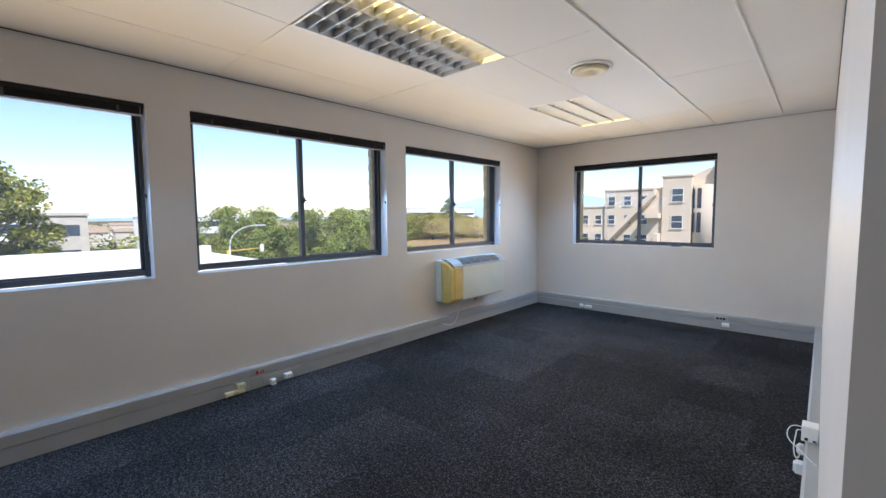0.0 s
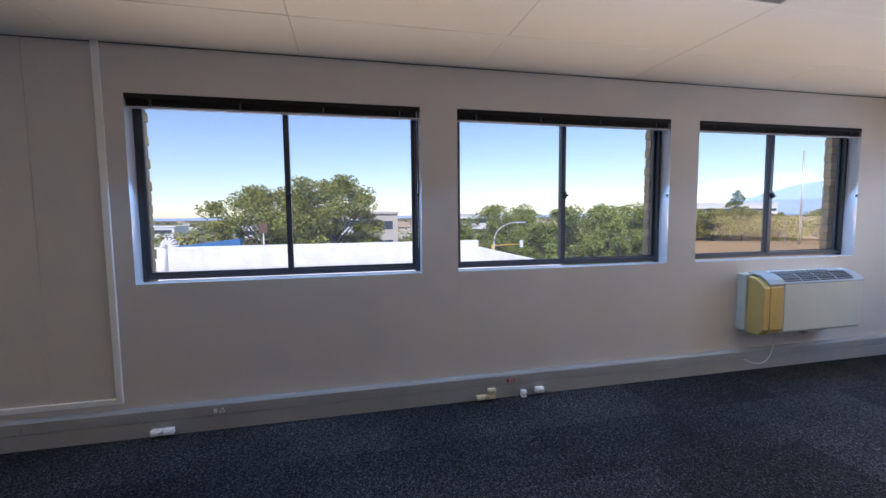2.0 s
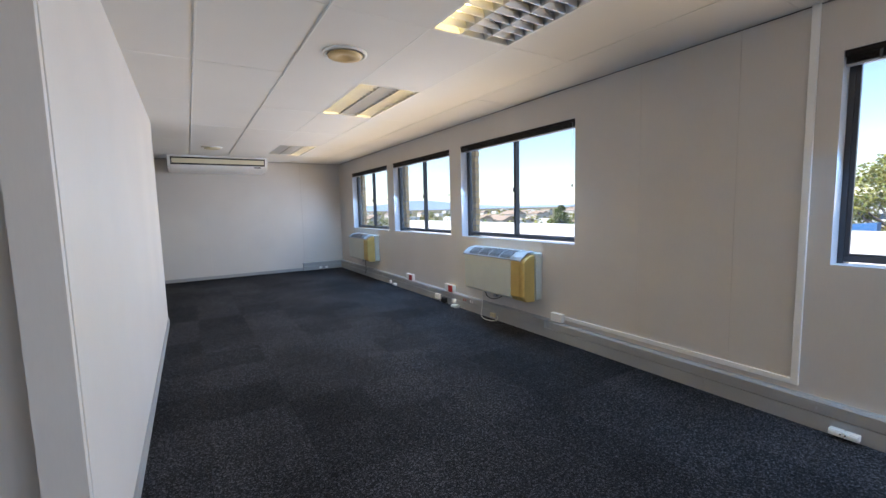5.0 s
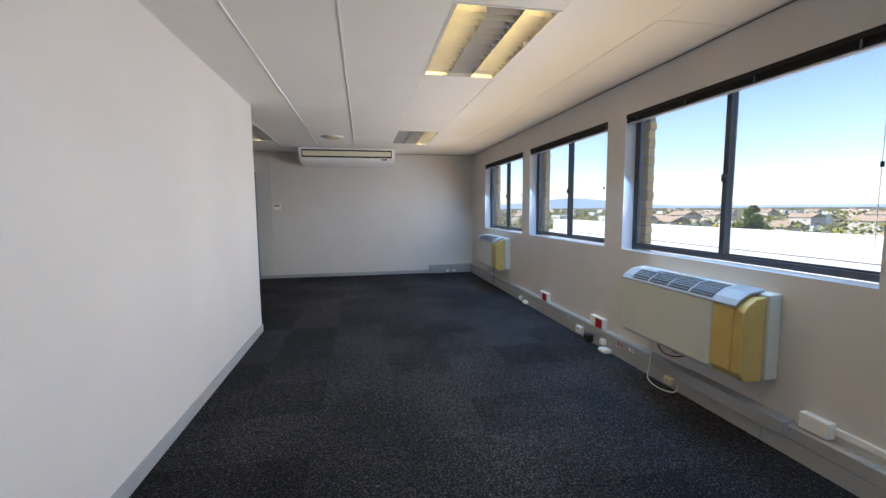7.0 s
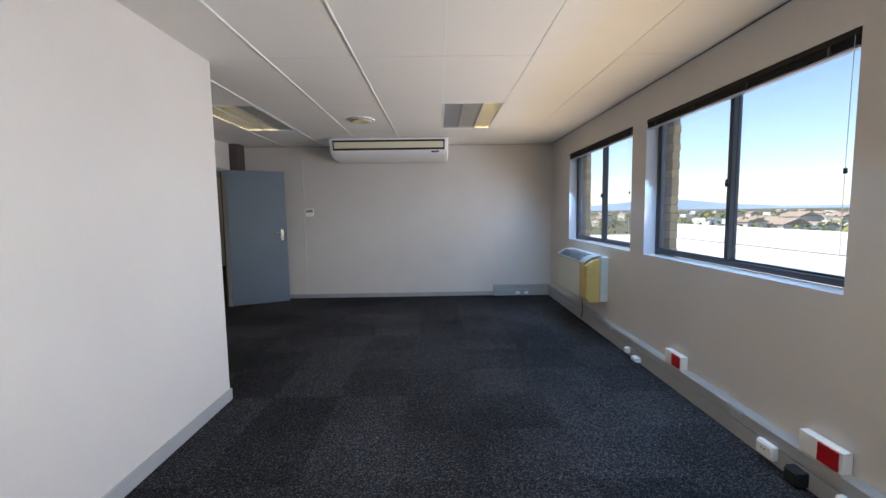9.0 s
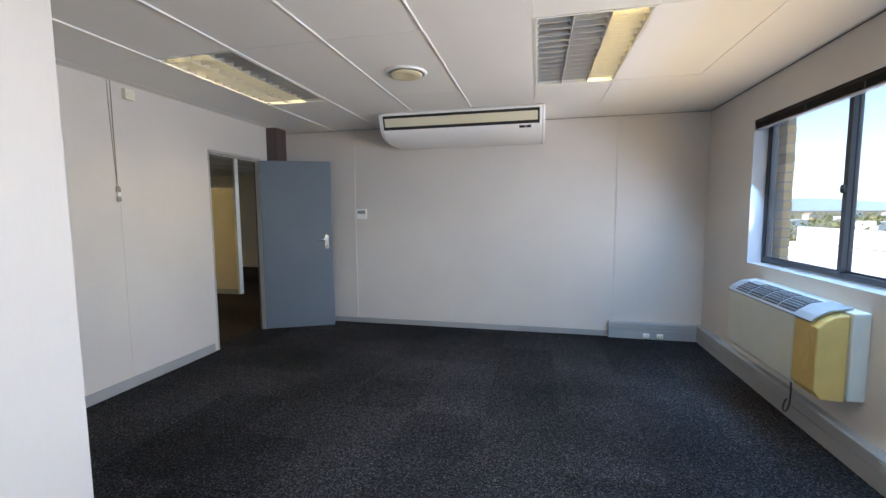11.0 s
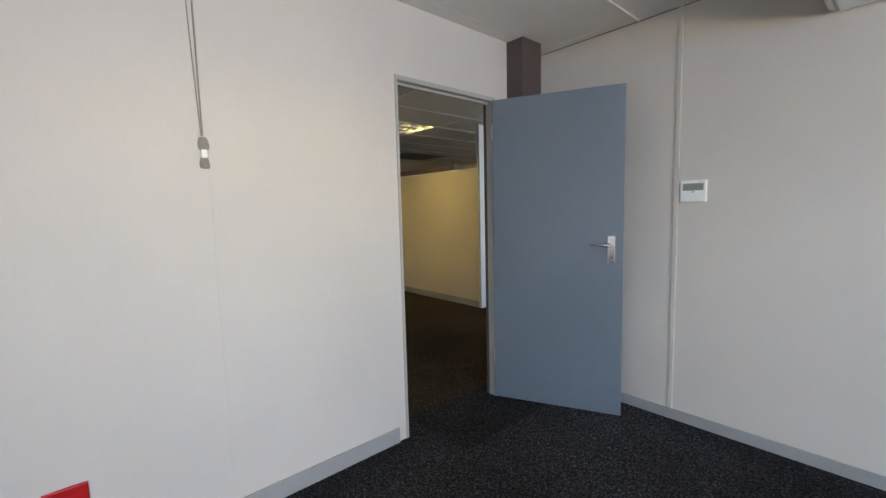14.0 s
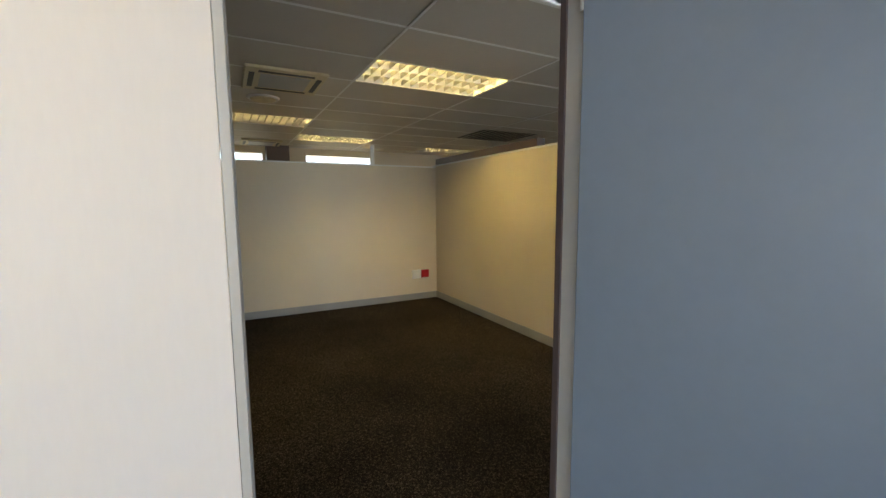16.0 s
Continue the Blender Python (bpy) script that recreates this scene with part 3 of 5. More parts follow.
for (lx, ly), lit in zip(LAMPS, [(2,), (0, 1, 2), (2,), (0, 2), (0,), (1, 2)]):
    louvre_light(lit, TUBE_WARM if lx > 0 else None).matrix_world = pose(lx + 0.3, ly - 0.606, CEIL)


def ceiling_diffuser(mat):
    e = root("air_diffuser")
    lathe("rim", WHITE_PLASTIC, [(0.152, 0.0), (0.150, -0.010), (0.138, -0.016), (0.128, -0.010), (0.124, 0.0)], e)
    lathe("disc", mat, [(0.02, -0.012), (0.06, -0.030), (0.095, -0.032), (0.116, -0.024), (0.120, -0.016), (0.08, -0.006)], e)
    return tagged(e, "round yellowed plastic ceiling air valve", "air diffuser", "ceiling diffusers")


for x, y, m in ((-1.03, 3.27, CREAM_PLASTIC), (-1.014, -2.77, ORANGE_PLASTIC), (-0.425, -7.65, CREAM_PLASTIC)):
    ceiling_diffuser(m).matrix_world = pose(x, y, CEIL - 0.001)


# ---- fan coil heaters under the windows ----
def fan_coil(flip):
    """Wall-hung fan coil, local x along the wall, y out from the wall, origin at its lower back middle."""
    e = root("fan_coil_unit")
    L, H, D = 1.05, 0.52, 0.27
    s = -1 if flip else 1
    def side(x0, x1, pts, name, m):
        bm = bmesh.new()
        a, b = sorted((s * x0, s * x1))
        extrude_profile(bm, pts, "x", a, b)
        return finish(bm, name, m, e, 0.008)
    prof = [(0.0, 0.02), (0.0, H - 0.01), (0.08, H), (0.17, H - 0.018), (0.235, H - 0.055), (D, H - 0.085), (D, 0.04), (D - 0.015, 0.02)]
    side(-L / 2 + 0.02, L / 2 - 0.19, prof, "body", COIL_WHITE)
    cap = [(0.095, 0.0), (0.095, H - 0.03), (0.17, H - 0.04), (0.235, H - 0.075), (D - 0.004, H - 0.11), (D - 0.002, 0.06), (D - 0.03, 0.02), (D - 0.08, 0.0)]
    side(L / 2 - 0.19, L / 2 - 0.05, cap, "end_cap", YELLOW_PLASTIC)
    curved = [(0.095, 0.004), (0.095, H - 0.035), (0.17, H - 0.045), (0.230, H - 0.078), (0.262, H - 0.112), (0.264, 0.06), (0.225, 0.010)]
    side(L / 2 - 0.05, L / 2 + 0.012, curved, "end_cap", YELLOW_PLASTIC)
    side(L / 2 - 0.19, L / 2 + 0.032, [(0.0, 0.02), (0.0, H - 0.015), (0.095, H - 0.02), (0.095, 0.02)], "casing", COIL_WHITE)
    side(-L / 2, -L / 2 + 0.02, [(0.0, 0.03), (0.0, H - 0.02), (0.08, H - 0.012), (0.17, H - 0.03), (0.24, H - 0.07), (D - 0.01, 0.05)], "end_cap", YELLOW_PLASTIC)
    lid = [(0.05, H + 0.001), (0.17, H - 0.016), (0.24, H - 0.052), (D + 0.004, H - 0.084), (D + 0.002, H - 0.094), (D - 0.01, H - 0.080), (0.235, H - 0.062), (0.17, H - 0.030), (0.05, H - 0.010)]
    side(-L / 2 - 0.006, L / 2 - 0.03, lid, "lid", LID)
    bm, bs = bmesh.new(), bmesh.new()
    line = [(0.105, H - 0.0055), (0.17, H - 0.0145), (0.24, H - 0.0505), (0.262, H - 0.0708)]
    def on_lid(y):
        for (y0, z0), (y1, z1) in zip(line, line[1:]):
            if y <= y1:
                return z0 + (z1 - z0) * (y - y0) / (y1 - y0)
        return line[-1][1]
    for k in range(4):
        c = s * (-0.33 + 0.19 * k)
        for (a0, z0), (a1, z1) in zip(line, line[1:]):
            v = [bm.verts.new(p) for p in ((c - 0.085, a0, z0), (c + 0.085, a0, z0), (c + 0.085, a1, z1), (c - 0.085, a1, z1))]
            w = [bm.verts.new((q.co.x, q.co.y, q.co.z + 0.0025)) for q in v]
            for f in ((w[0], w[1], w[2], w[3]), (v[0], v[1], w[1], w[0]), (v[1], v[2], w[2], w[1]), (v[2], v[3], w[3], w[2]), (v[3], v[0], w[0], w[3])):
                bm.faces.new(f)
        for i in range(8):
            yy = 0.114 + i * 0.0198
            if k == 0 and i < 4:
                continue
            zz = on_lid(yy) + 0.0025
            add_box(bs, c - 0.083, c + 0.083, yy - 0.0022, yy + 0.0022, zz - 0.002, zz + 0.0014)
    # solid flap over the rear of the first grille, and the control recess beside it
    c = s * -0.33
    z0, z1 = on_lid(0.108), on_lid(0.185)
    v = [bs.verts.new(p) for p in ((c - 0.083, 0.108, z0 + 0.0045), (c + 0.083, 0.108, z0 + 0.0045), (c + 0.083, 0.17, on_lid(0.17) + 0.0045), (c - 0.083, 0.17, on_lid(0.17) + 0.0045))]
    bs.faces.new(v)
    finish(bm, "grille", GRILLE_DARK, e)
    finish(bs, "slats", SLAT_GREY, e)
    x = s * -0.10
    boxes("drain_stub", GRILLE_LIGHT, [(x - 0.02, x + 0.02, 0.06, 0.12, -0.05, 0.02)], e, 0.004)
    for part in e.children:
        part.scale = (1, 0.87, 1)
    return tagged(e, "aged white wall-hung fan coil with yellowed end caps", "fan coil", "fan coil heaters")


COIL_Z = 0.342
for yc, flip in ((4.36, False), (-3.535, True), (-7.805, True)):
    fan_coil(flip).matrix_world = pose(XW, yc, COIL_Z, 0, 0, -90)


# ---- ceiling air conditioner ----
def ceiling_aircon():
    e = root("air_conditioner")
    W = 0.832
    prof = [(0.0, 0.0), (0.715, 0.0), (0.735, -0.010), (0.740, -0.030), (0.690, -0.170), (0.676, -0.188), (0.655, -0.205), (0.628, -0.221), (0.594, -0.236), (0.553, -0.249), (0.505, -0.260), (0.45, -0.268), (0.38, -0.274), (0.10, -0.276), (0.0, -0.26)]
    bm = bmesh.new()
    extrude_profile(bm, prof, "x", -W + 0.03, W - 0.03)
    finish(bm, "body", AC_WHITE, e, 0.012)
    for s in (-1, 1):
        bm = bmesh.new()
        a, b = sorted((s * (W - 0.03), s * W))
        extrude_profile(bm, [(y * 0.985 + 0.004, z * 0.97 - 0.002) for y, z in prof], "x", a, b)
        finish(bm, "end_cap", AC_WHITE, e, 0.014)
    def on_face(t, out):
        """A point t of the way down the sloping front."""
        return (0.740 - 0.050 * t + 0.942 * out, -0.030 - 0.140 * t + 0.336 * out)
    def plate(x0, x1, t0, t1, o0, o1, name, m):
        bm = bmesh.new()
        extrude_profile(bm, [on_face(t0, o0), on_face(t0, o1), on_face(t1, o1), on_face(t1, o0)], "x", x0, x1)
        finish(bm, name, m, e, 0.001)
    plate(-W + 0.050, W - 0.050, 0.04, 0.99, -0.004, 0.002, "border", BLACK_PLASTIC)
    plate(-W + 0.068, W - 0.068, 0.23, 0.80, 0.0025, 0.004, "inlet_panel", AC_CREAM)
    plate(-W + 0.13, -W + 0.24, 1.10, 1.24, -0.004, 0.004, "display", BLACK_PLASTIC)
    plate(-W + 0.17, -W + 0.19, 1.13, 1.21, 0.0045, 0.0055, "badge", GRILLE_LIGHT)
    return tagged(e, "white under-ceiling air conditioner with cream inlet panel", "air conditioner")


AC = ceiling_aircon()
AC.matrix_world = pose(-0.595, YS, CEIL - 0.001, 0, 0, 0)


# ---- door ----
tagged(boxes("door_frame", FRAME_STEEL, [
    (XB - 0.004, XB + DT + 0.004, DOOR_Y1 - 0.018, DOOR_Y1 - 0.001, -0.004, DOOR_H - 0.001), (XB - 0.004, XB + DT + 0.004, DOOR_Y0 + 0.001, DOOR_Y0 + 0.028, -0.004, DOOR_H - 0.001),
    (XB - 0.004, XB + DT + 0.004, DOOR_Y0 + 0.028, DOOR_Y1 - 0.018, DOOR_H - 0.028, DOOR_H - 0.001), (XB + 0.030, XB + 0.055, DOOR_Y1 - 0.022, DOOR_Y1 - 0.018, -0.004, DOOR_H - 0.028),
    (XB + 0.030, XB + 0.055, DOOR_Y0 + 0.031, DOOR_Y1 - 0.022, DOOR_H - 0.043, DOOR_H - 0.028)], None, 0.003),
    "greige pressed-steel door frame round the doorway", "door frame", kind="structure")
# the far edge of the hinge-side jamb is dark brown
tagged(boxes("jamb_strip", BROWN_PAINT, [(XB + 0.050, XB + DT + 0.004, DOOR_Y0 + 0.0285, DOOR_Y0 + 0.034, 0.004, DOOR_H - 0.03)]), "dark brown strip along the far edge of the door jamb", "door stop", kind="structure")


def office_door():
    """Leaf hung at the origin; local x runs along the leaf, its face to the room at y = 0."""
    e = root("door")
    w, h = 0.80, 2.0
    boxes("leaf", DOOR_BLUE, [(0, w, -0.042, 0, 0.008, h)], e, 0.002)
    boxes("back_plate", CHROME, [(w - 0.088, w - 0.046, 0, 0.006, 0.962, 1.122)], e, 0.003)
    bm = bmesh.new()
    add_tube(bm, (w - 0.067, 0.004, 1.067), (w - 0.067, 0.045, 1.067), 0.010, sides=14)
    add_tube(bm, (w - 0.067, 0.045, 1.067), (w - 0.180, 0.050, 1.072), 0.0095, 0.006, sides=14)
    finish(bm, "lever", CHROME, e)
    boxes("keyhole", BLACK_PLASTIC, [(w - 0.071, w - 0.063, 0.005, 0.0065, 0.978, 1.002)], e)
    boxes("latch", FRAME_STEEL, [(w, w + 0.005, -0.032, -0.012, 1.035, 1.105)], e, 0.001)
    boxes("plate_rim", CHROME, [(w - 0.088, w - 0.046, 0.006, 0.009, 1.116, 1.122), (w - 0.088, w - 0.084, 0.006, 0.009, 0.962, 1.116), (w - 0.088, w - 0.046, 0.006, 0.009, 0.958, 0.964)], e, 0.001)
    for z in (0.25, 1.75):
        bm = bmesh.new()
        add_tube(bm, (-0.004, 0.001, z), (-0.004, 0.001, z + 0.09), 0.0045)
        finish(bm, "hinge", FRAME_STEEL, e)
    return tagged(e, "blue-grey painted flush door standing open on its hinges", "door")


D = office_door()
D.matrix_world = pose(1.788, -8.957, 0, 0, 0, math.degrees(math.atan2(-0.340, -0.733)))
D.scale = (1, -1, 1)
tagged(boxes("column", BROWN_PAINT, [(1.66, XB, -9.32, -9.12, 0, CEIL)], None, 0.004), "dark brown painted corner column behind the door", "column", kind="structure")


# ---- wall fittings ----
def thermostat():
    e = root("thermostat")
    boxes("body", WHITE_PLASTIC, [(-0.066, 0.066, 0, 0.018, 0, 0.121)], e, 0.005)
    boxes("display", DISPLAY, [(-0.052, 0.052, 0.018, 0.0195, 0.064, 0.104)], e)
    boxes("label_bar", GRILLE_LIGHT, [(-0.048, -0.026, 0.018, 0.0188, 0.1115, 0.1145)], e)
    boxes("mark", GRILLE_DARK, [(-0.010, 0.010, 0.018, 0.0188, 0.054, 0.0575)], e)
    return tagged(e, "white wall thermostat with a grey display", "thermostat")


thermostat().matrix_world = pose(0.762, YS, 1.312)


def socket_plate(m, holes, name, label):
    """Square cover plate with earth, live and neutral openings; local x along the wall, y out of it."""
    e = root(name)
    boxes("plate", m, [(-0.060, 0.060, 0, 0.012, 0, 0.136)], e, 0.004)
    for dx, dz, r in ((0, 0.095, 0.0055), (-0.014, 0.065, 0.0045), (0.014, 0.065, 0.0045)):
        bm = bmesh.new()
        add_tube(bm, (dx, 0.0115, dz), (dx, 0.0132, dz), r)
        finish(bm, "pin_hole", holes, e)
    boxes("switch", m, [(-0.012, 0.012, 0.012, 0.017, 0.018, 0.034)], e, 0.001)
    for dx in (-0.045, 0.045):
        bm = bmesh.new()
        add_tube(bm, (dx, 0.0118, 0.0625), (dx, 0.0135, 0.0625), 0.004)
        finish(bm, "screw", GRILLE_LIGHT, e)
    return tagged(e, label, "socket")


socket_plate(WHITE_PLASTIC, BLACK_PLASTIC, "wall_socket", "white square wall socket above the skirting").matrix_world = pose(XB, -6.628, 0.262, 0, 0, 90)
socket_plate(RED_PLASTIC, BLACK_PLASTIC, "wall_socket", "red dedicated wall socket above the skirting").matrix_world = pose(XB, -6.774, 0.262, 0, 0, 90)

tagged(boxes("alarm_sensor", PALE_PLASTIC, [(XB - 0.04, XB, -7.440, -7.362, 2.285, 2.365), (XB - 0.045, XB - 0.04, -7.430, -7.372, 2.305, 2.340)], None, 0.008), "cream plastic alarm sensor high on the wall", "sensor")


def cable_duct(name, rows, label):
    e = root(name)
    boxes("duct", WHITE_PLASTIC, rows, e, 0.003)
    return tagged(e, label, "cable duct")


cd = cable_duct("cable_duct", [(XB - 0.018, XB, -6.464, -6.428, 0.265, CEIL), (XB - 0.022, XB, -6.47, -6.42, 0.225, 0.265)], "white plastic cable duct running down the wall")
cd2 = cable_duct("cable_duct", [(XW, XW + 0.018, -0.888, -0.850, 0.213, CEIL), (XW, XW + 0.017, -2.67, -0.888, 0.213, 0.248)], "white plastic cable duct along and up the wall")
tagged(boxes("junction_box", WHITE_PLASTIC, [(XW + 0.002, XW + 0.05, -2.812, -2.672, 0.186, 0.268)], None, 0.004), "white plastic junction box on the wall", "junction box")


def hanging_cord():
    e = root("hanging_cord")
    cable("cord", [(0, 0, 0.93), (0.002, 0, 0.6), (-0.001, 0, 0.3), (0, 0, 0.13)], 0.003, CORD, e)
    cable("cord", [(0.028, 0.002, 0.93), (0.02, 0, 0.6), (0.012, 0, 0.3), (0.004, 0.002, 0.13)], 0.0022, CORD, e)
    for i in range(4):
        a = 0.006 * (i - 1.5)
        cable("coil", [(a, 0.004, 0.125), (a + 0.016, 0.006, 0.09), (a * 0.4, 0.006, 0.062), (a - 0.016, 0.006, 0.09), (a, 0.004, 0.125)], 0.003, CORD, e)
        cable("coil", [(a * 0.4, 0.006, 0.06), (a + 0.013, 0.006, 0.02), (a, 0.006, -0.005), (a - 0.013, 0.006, 0.02), (a * 0.4, 0.006, 0.06)], 0.003, CORD, e)
    boxes("tag", WHITE_PLASTIC, [(-0.011, 0.011, 0.0, 0.013, 0.045, 0.078)], e, 0.003)
    return tagged(e, "coiled grey cord hanging down the wall, taped in the middle", "cord")


hanging_cord().matrix_world = pose(XB - 0.004, -7.272, 1.482, 0, 0, 90)


def power_block(name, w, h, d, m, label, cat, two=False):
    """Small rounded plug or adaptor, origin at its lower back middle, y out of the wall."""
    e = root(name)
    n = 2 if two else 1
    for i in range(n):
        x = (i - (n - 1) / 2) * (w + 0.003)
        boxes("body", m, [(x - w / 2, x + w / 2, 0, d * 0.8, 0, h), (x - w / 2 + 0.006, x + w / 2 - 0.006, d * 0.8, d, 0.006, h - 0.006)], e, 0.004)
    for dx in (0.01, -0.01):
        bm = bmesh.new()
        add_tube(bm, (dx, d - 0.001, h * 0.6), (dx, d + 0.0015, h * 0.6), 0.004)
        finish(bm, "pin_hole", BLACK_PLASTIC, e)
    return tagged(e, label, cat)


TX = XW + 0.056          # face of the west trunking
PLUGS = [
    ("plug_adaptor", -0.618, 0.018, 0.062, 0.035, 0.05, WHITE_PLASTIC, "pair of white plug adaptors on the trunking", True),
    ("plug_adaptor", 1.50, 0.012, 0.07, 0.03, 0.045, CREAM_PLASTIC, "pair of yellowed plug adaptors on the trunking", True),
    ("plug_adaptor", 1.545, 0.052, 0.06, 0.035, 0.045, CREAM_PLASTIC, "yellowed plug adaptor on the trunking", False),
    ("plug", 1.796, 0.0, 0.04, 0.05, 0.05, WHITE_PLASTIC, "white plug low on the trunking", False),
    ("plug", 1.925, 0.022, 0.065, 0.04, 0.05, WHITE_PLASTIC, "white plug on the trunking", False),
    ("plug_adaptor", -4.978, 0.03, 0.11, 0.075, 0.04, WHITE_PLASTIC, "white double plug adaptor on the trunking", False),
    ("plug_adaptor", -4.785, 0.012, 0.085, 0.07, 0.06, BLACK_PLASTIC, "black power adaptor on the trunking", False),
    ("plug", -4.55, 0.05, 0.06, 0.05, 0.045, WHITE_PLASTIC, "white plug on the trunking", False),
    ("plug_adaptor", -4.49, 0.0, 0.105, 0.035, 0.08, WHITE_PLASTIC, "white power adaptor lying by the trunking", False),
    ("plug", -6.61, 0.03, 0.05, 0.05, 0.045, WHITE_PLASTIC, "white plug on the trunking", False),
    ("plug_adaptor", -6.43, 0.012, 0.09, 0.04, 0.05, WHITE_PLASTIC, "white plug adaptor on the trunking", False),
    ("plug_adaptor", -3.71, 0.03, 0.075, 0.05, 0.035, CREAM_PLASTIC, "cream cable outlet on the trunking", False),
]
for name, y, z, w, h, d, m, label, two in PLUGS:
    power_block(name, w, h, d, m, label, "plug", two).matrix_world = pose(TX, y, z, 0, 0, -90)
for y in (-4.696, -5.901):
    e = root("data_box", TX - 0.03, y, 0.172, -90, "white surface box with a red cover on the trunking", "outlet box", "red data boxes")
    boxes("box", WHITE_PLASTIC, [(-0.10, 0.12, -0.02, 0.028, 0, 0.10)], e, 0.003)
    boxes("cover", RED_PLASTIC, [(-0.085, 0.015, 0.028, 0.036, 0.006, 0.094)], e, 0.002)


def flush_outlet(y, m, dark, label):
    e = root("trunking_outlet", TX, y, 0.103, -90, label, "outlet", "trunking outlets")
    boxes("plate", m, [(-0.05, 0.05, 0.0, 0.004, 0, 0.052)], e, 0.001)
    boxes("inserts", dark, [(-0.036, -0.024, 0.004, 0.006, 0.012, 0.022), (-0.026, -0.016, 0.004, 0.006, 0.028, 0.040), (-0.014, -0.002, 0.004, 0.006, 0.012, 0.022), (0.014, 0.032, 0.004, 0.007, 0.012, 0.040)], e)
    boxes("switch", GRILLE_LIGHT, [(0.002, 0.010, 0.004, 0.007, 0.018, 0.034)], e)


flush_outlet(-0.296, TRUNK, WHITE_PLASTIC, "grey trunking outlet with white data inserts")
flush_outlet(-0.74, TRUNK, TRUNK, "blank grey trunking outlet plate")
flush_outlet(1.70, TRUNK, RED_PLASTIC, "grey trunking socket with red inserts")
flush_outlet(-4.31, TRUNK, RED_PLASTIC, "grey trunking socket with red inserts")
flush_outlet(-4.155, TRUNK, WHITE_PLASTIC, "grey trunking outlet with white insert")
flush_outlet(-5.24, TRUNK, GRILLE_LIGHT, "grey trunking outlet plate")
flush_outlet(-7.0, TRUNK, GRILLE_LIGHT, "grey trunking outlet plate")
flush_outlet(-8.9, TRUNK, GRILLE_LIGHT, "grey trunking outlet plate")
for x in (-2.53, -2.665):
    power_block("plug", 0.06, 0.04, 0.04, WHITE_PLASTIC, "white plug on the corner trunking", "plug").matrix_world = pose(x, YS + 0.056, 0.025)
for x, z, w in ((-0.55, 0.045, 0.07), (-2.2, 0.03, 0.10), (-2.3, 0.035, 0.05)):
    power_block("plug", w, 0.04, 0.045, WHITE_PLASTIC, "white plug on the end wall trunking", "plug").matrix_world = pose(x, YN - 0.056, z, 0, 0, 180)
e = root("trunking_outlet", -0.60, YN - 0.056, 0.103, 180, "dark trunking socket plate on the end wall", "outlet", "trunking outlets")
boxes("plate", GRILLE_LIGHT, [(-0.07, 0.07, 0.0, 0.004, 0, 0.052)], e, 0.001)
boxes("inserts", BLACK_PLASTIC, [(-0.045, -0.02, 0.004, 0.006, 0.014, 0.038), (-0.01, 0.01, 0.004, 0.006, 0.014, 0.038), (0.02, 0.045, 0.004, 0.006, 0.014, 0.038)], e)

# cables below the fan coils and by the partition
cable_sets = [
    ([(-2.93, -3.795, 0.37), (-2.93, -3.805, 0.25), (-2.95, -3.835, 0.12), (-2.93, -3.855, 0.03), (-2.92, -3.755, 0.006), (-2.94, -3.635, 0.006), (-2.98, -3.575, 0.02), (TX + 0.004, -3.635, 0.05)], CABLE_WHITE, "white cable hanging from a fan coil to the trunking"),
    ([(-2.94, -3.755, 0.37), (-2.94, -3.755, 0.30), (-2.95, -3.695, 0.26), (-2.98, -3.605, 0.27), (-3.02, -3.575, 0.29), (-3.06, -3.575, 0.31)], CABLE_BLACK, "dark cable below a fan coil"),
    ([(-2.93, 4.06, 0.37), (-2.94, 4.06, 0.22), (-2.96, 4.05, 0.12), (-2.95, 3.95, 0.06), (-2.99, 3.88, 0.08), (TX + 0.004, 3.85, 0.10)], CABLE_WHITE, "white cable hanging from a fan coil to the trunking"),
    ([(-2.93, -7.62, 0.37), (-2.94, -7.62, 0.22), (-2.95, -7.66, 0.10), (-2.96, -7.74, 0.06), (-2.99, -7.80, 0.09), (TX + 0.004, -7.82, 0.12)], CABLE_BLACK, "dark cable hanging from a fan coil to the trunking"),
    ([(0.212, 3.10, 0.253), (0.170, 3.10, 0.261), (0.146, 3.08, 0.215), (0.165, 3.05, 0.181), (0.203, 3.00, 0.179), (0.245, 2.90, 0.181), (0.272, 2.86, 0.179)], CABLE_WHITE, "loop of thin white cable at the partition adaptor"),
    ([(0.211, 3.12, 0.228), (0.188, 3.10, 0.235), (0.192, 3.10, 0.218), (0.180, 3.09, 0.153), (0.188, 3.07, 0.093), (0.206, 3.06, 0.095), (0.210, 3.05, 0.138), (0.212, 3.05, 0.175)], CABLE_WHITE, "loop of thin white cable hanging over the trunking"),
]
for pts, m, label in cable_sets:
    tagged(cable("cable", pts, 0.0048 if pts[0][0] < 0 else 0.0028, m), label, "cable")
e = root("plug_adaptor", 0.2425, 3.105, 0.1765, 0, "white cube adaptor standing on the partition trunking", "plug")
boxes("body", WHITE_PLASTIC, [(-0.033, 0.033, 0, 0.085, 0, 0.082)], e, 0.005)
boxes("jacks", BLACK_PLASTIC, [(-0.020, -0.006, -0.0015, 0, 0.008, 0.022), (0.012, 0.026, -0.0015, 0, 0.006, 0.016)], e)
power_block("plug", 0.03, 0.05, 0.030, WHITE_PLASTIC, "white connector hanging on the partition trunking", "plug").matrix_world = pose(XE - 0.056, 3.07, 0.122, 0, 0, 90)
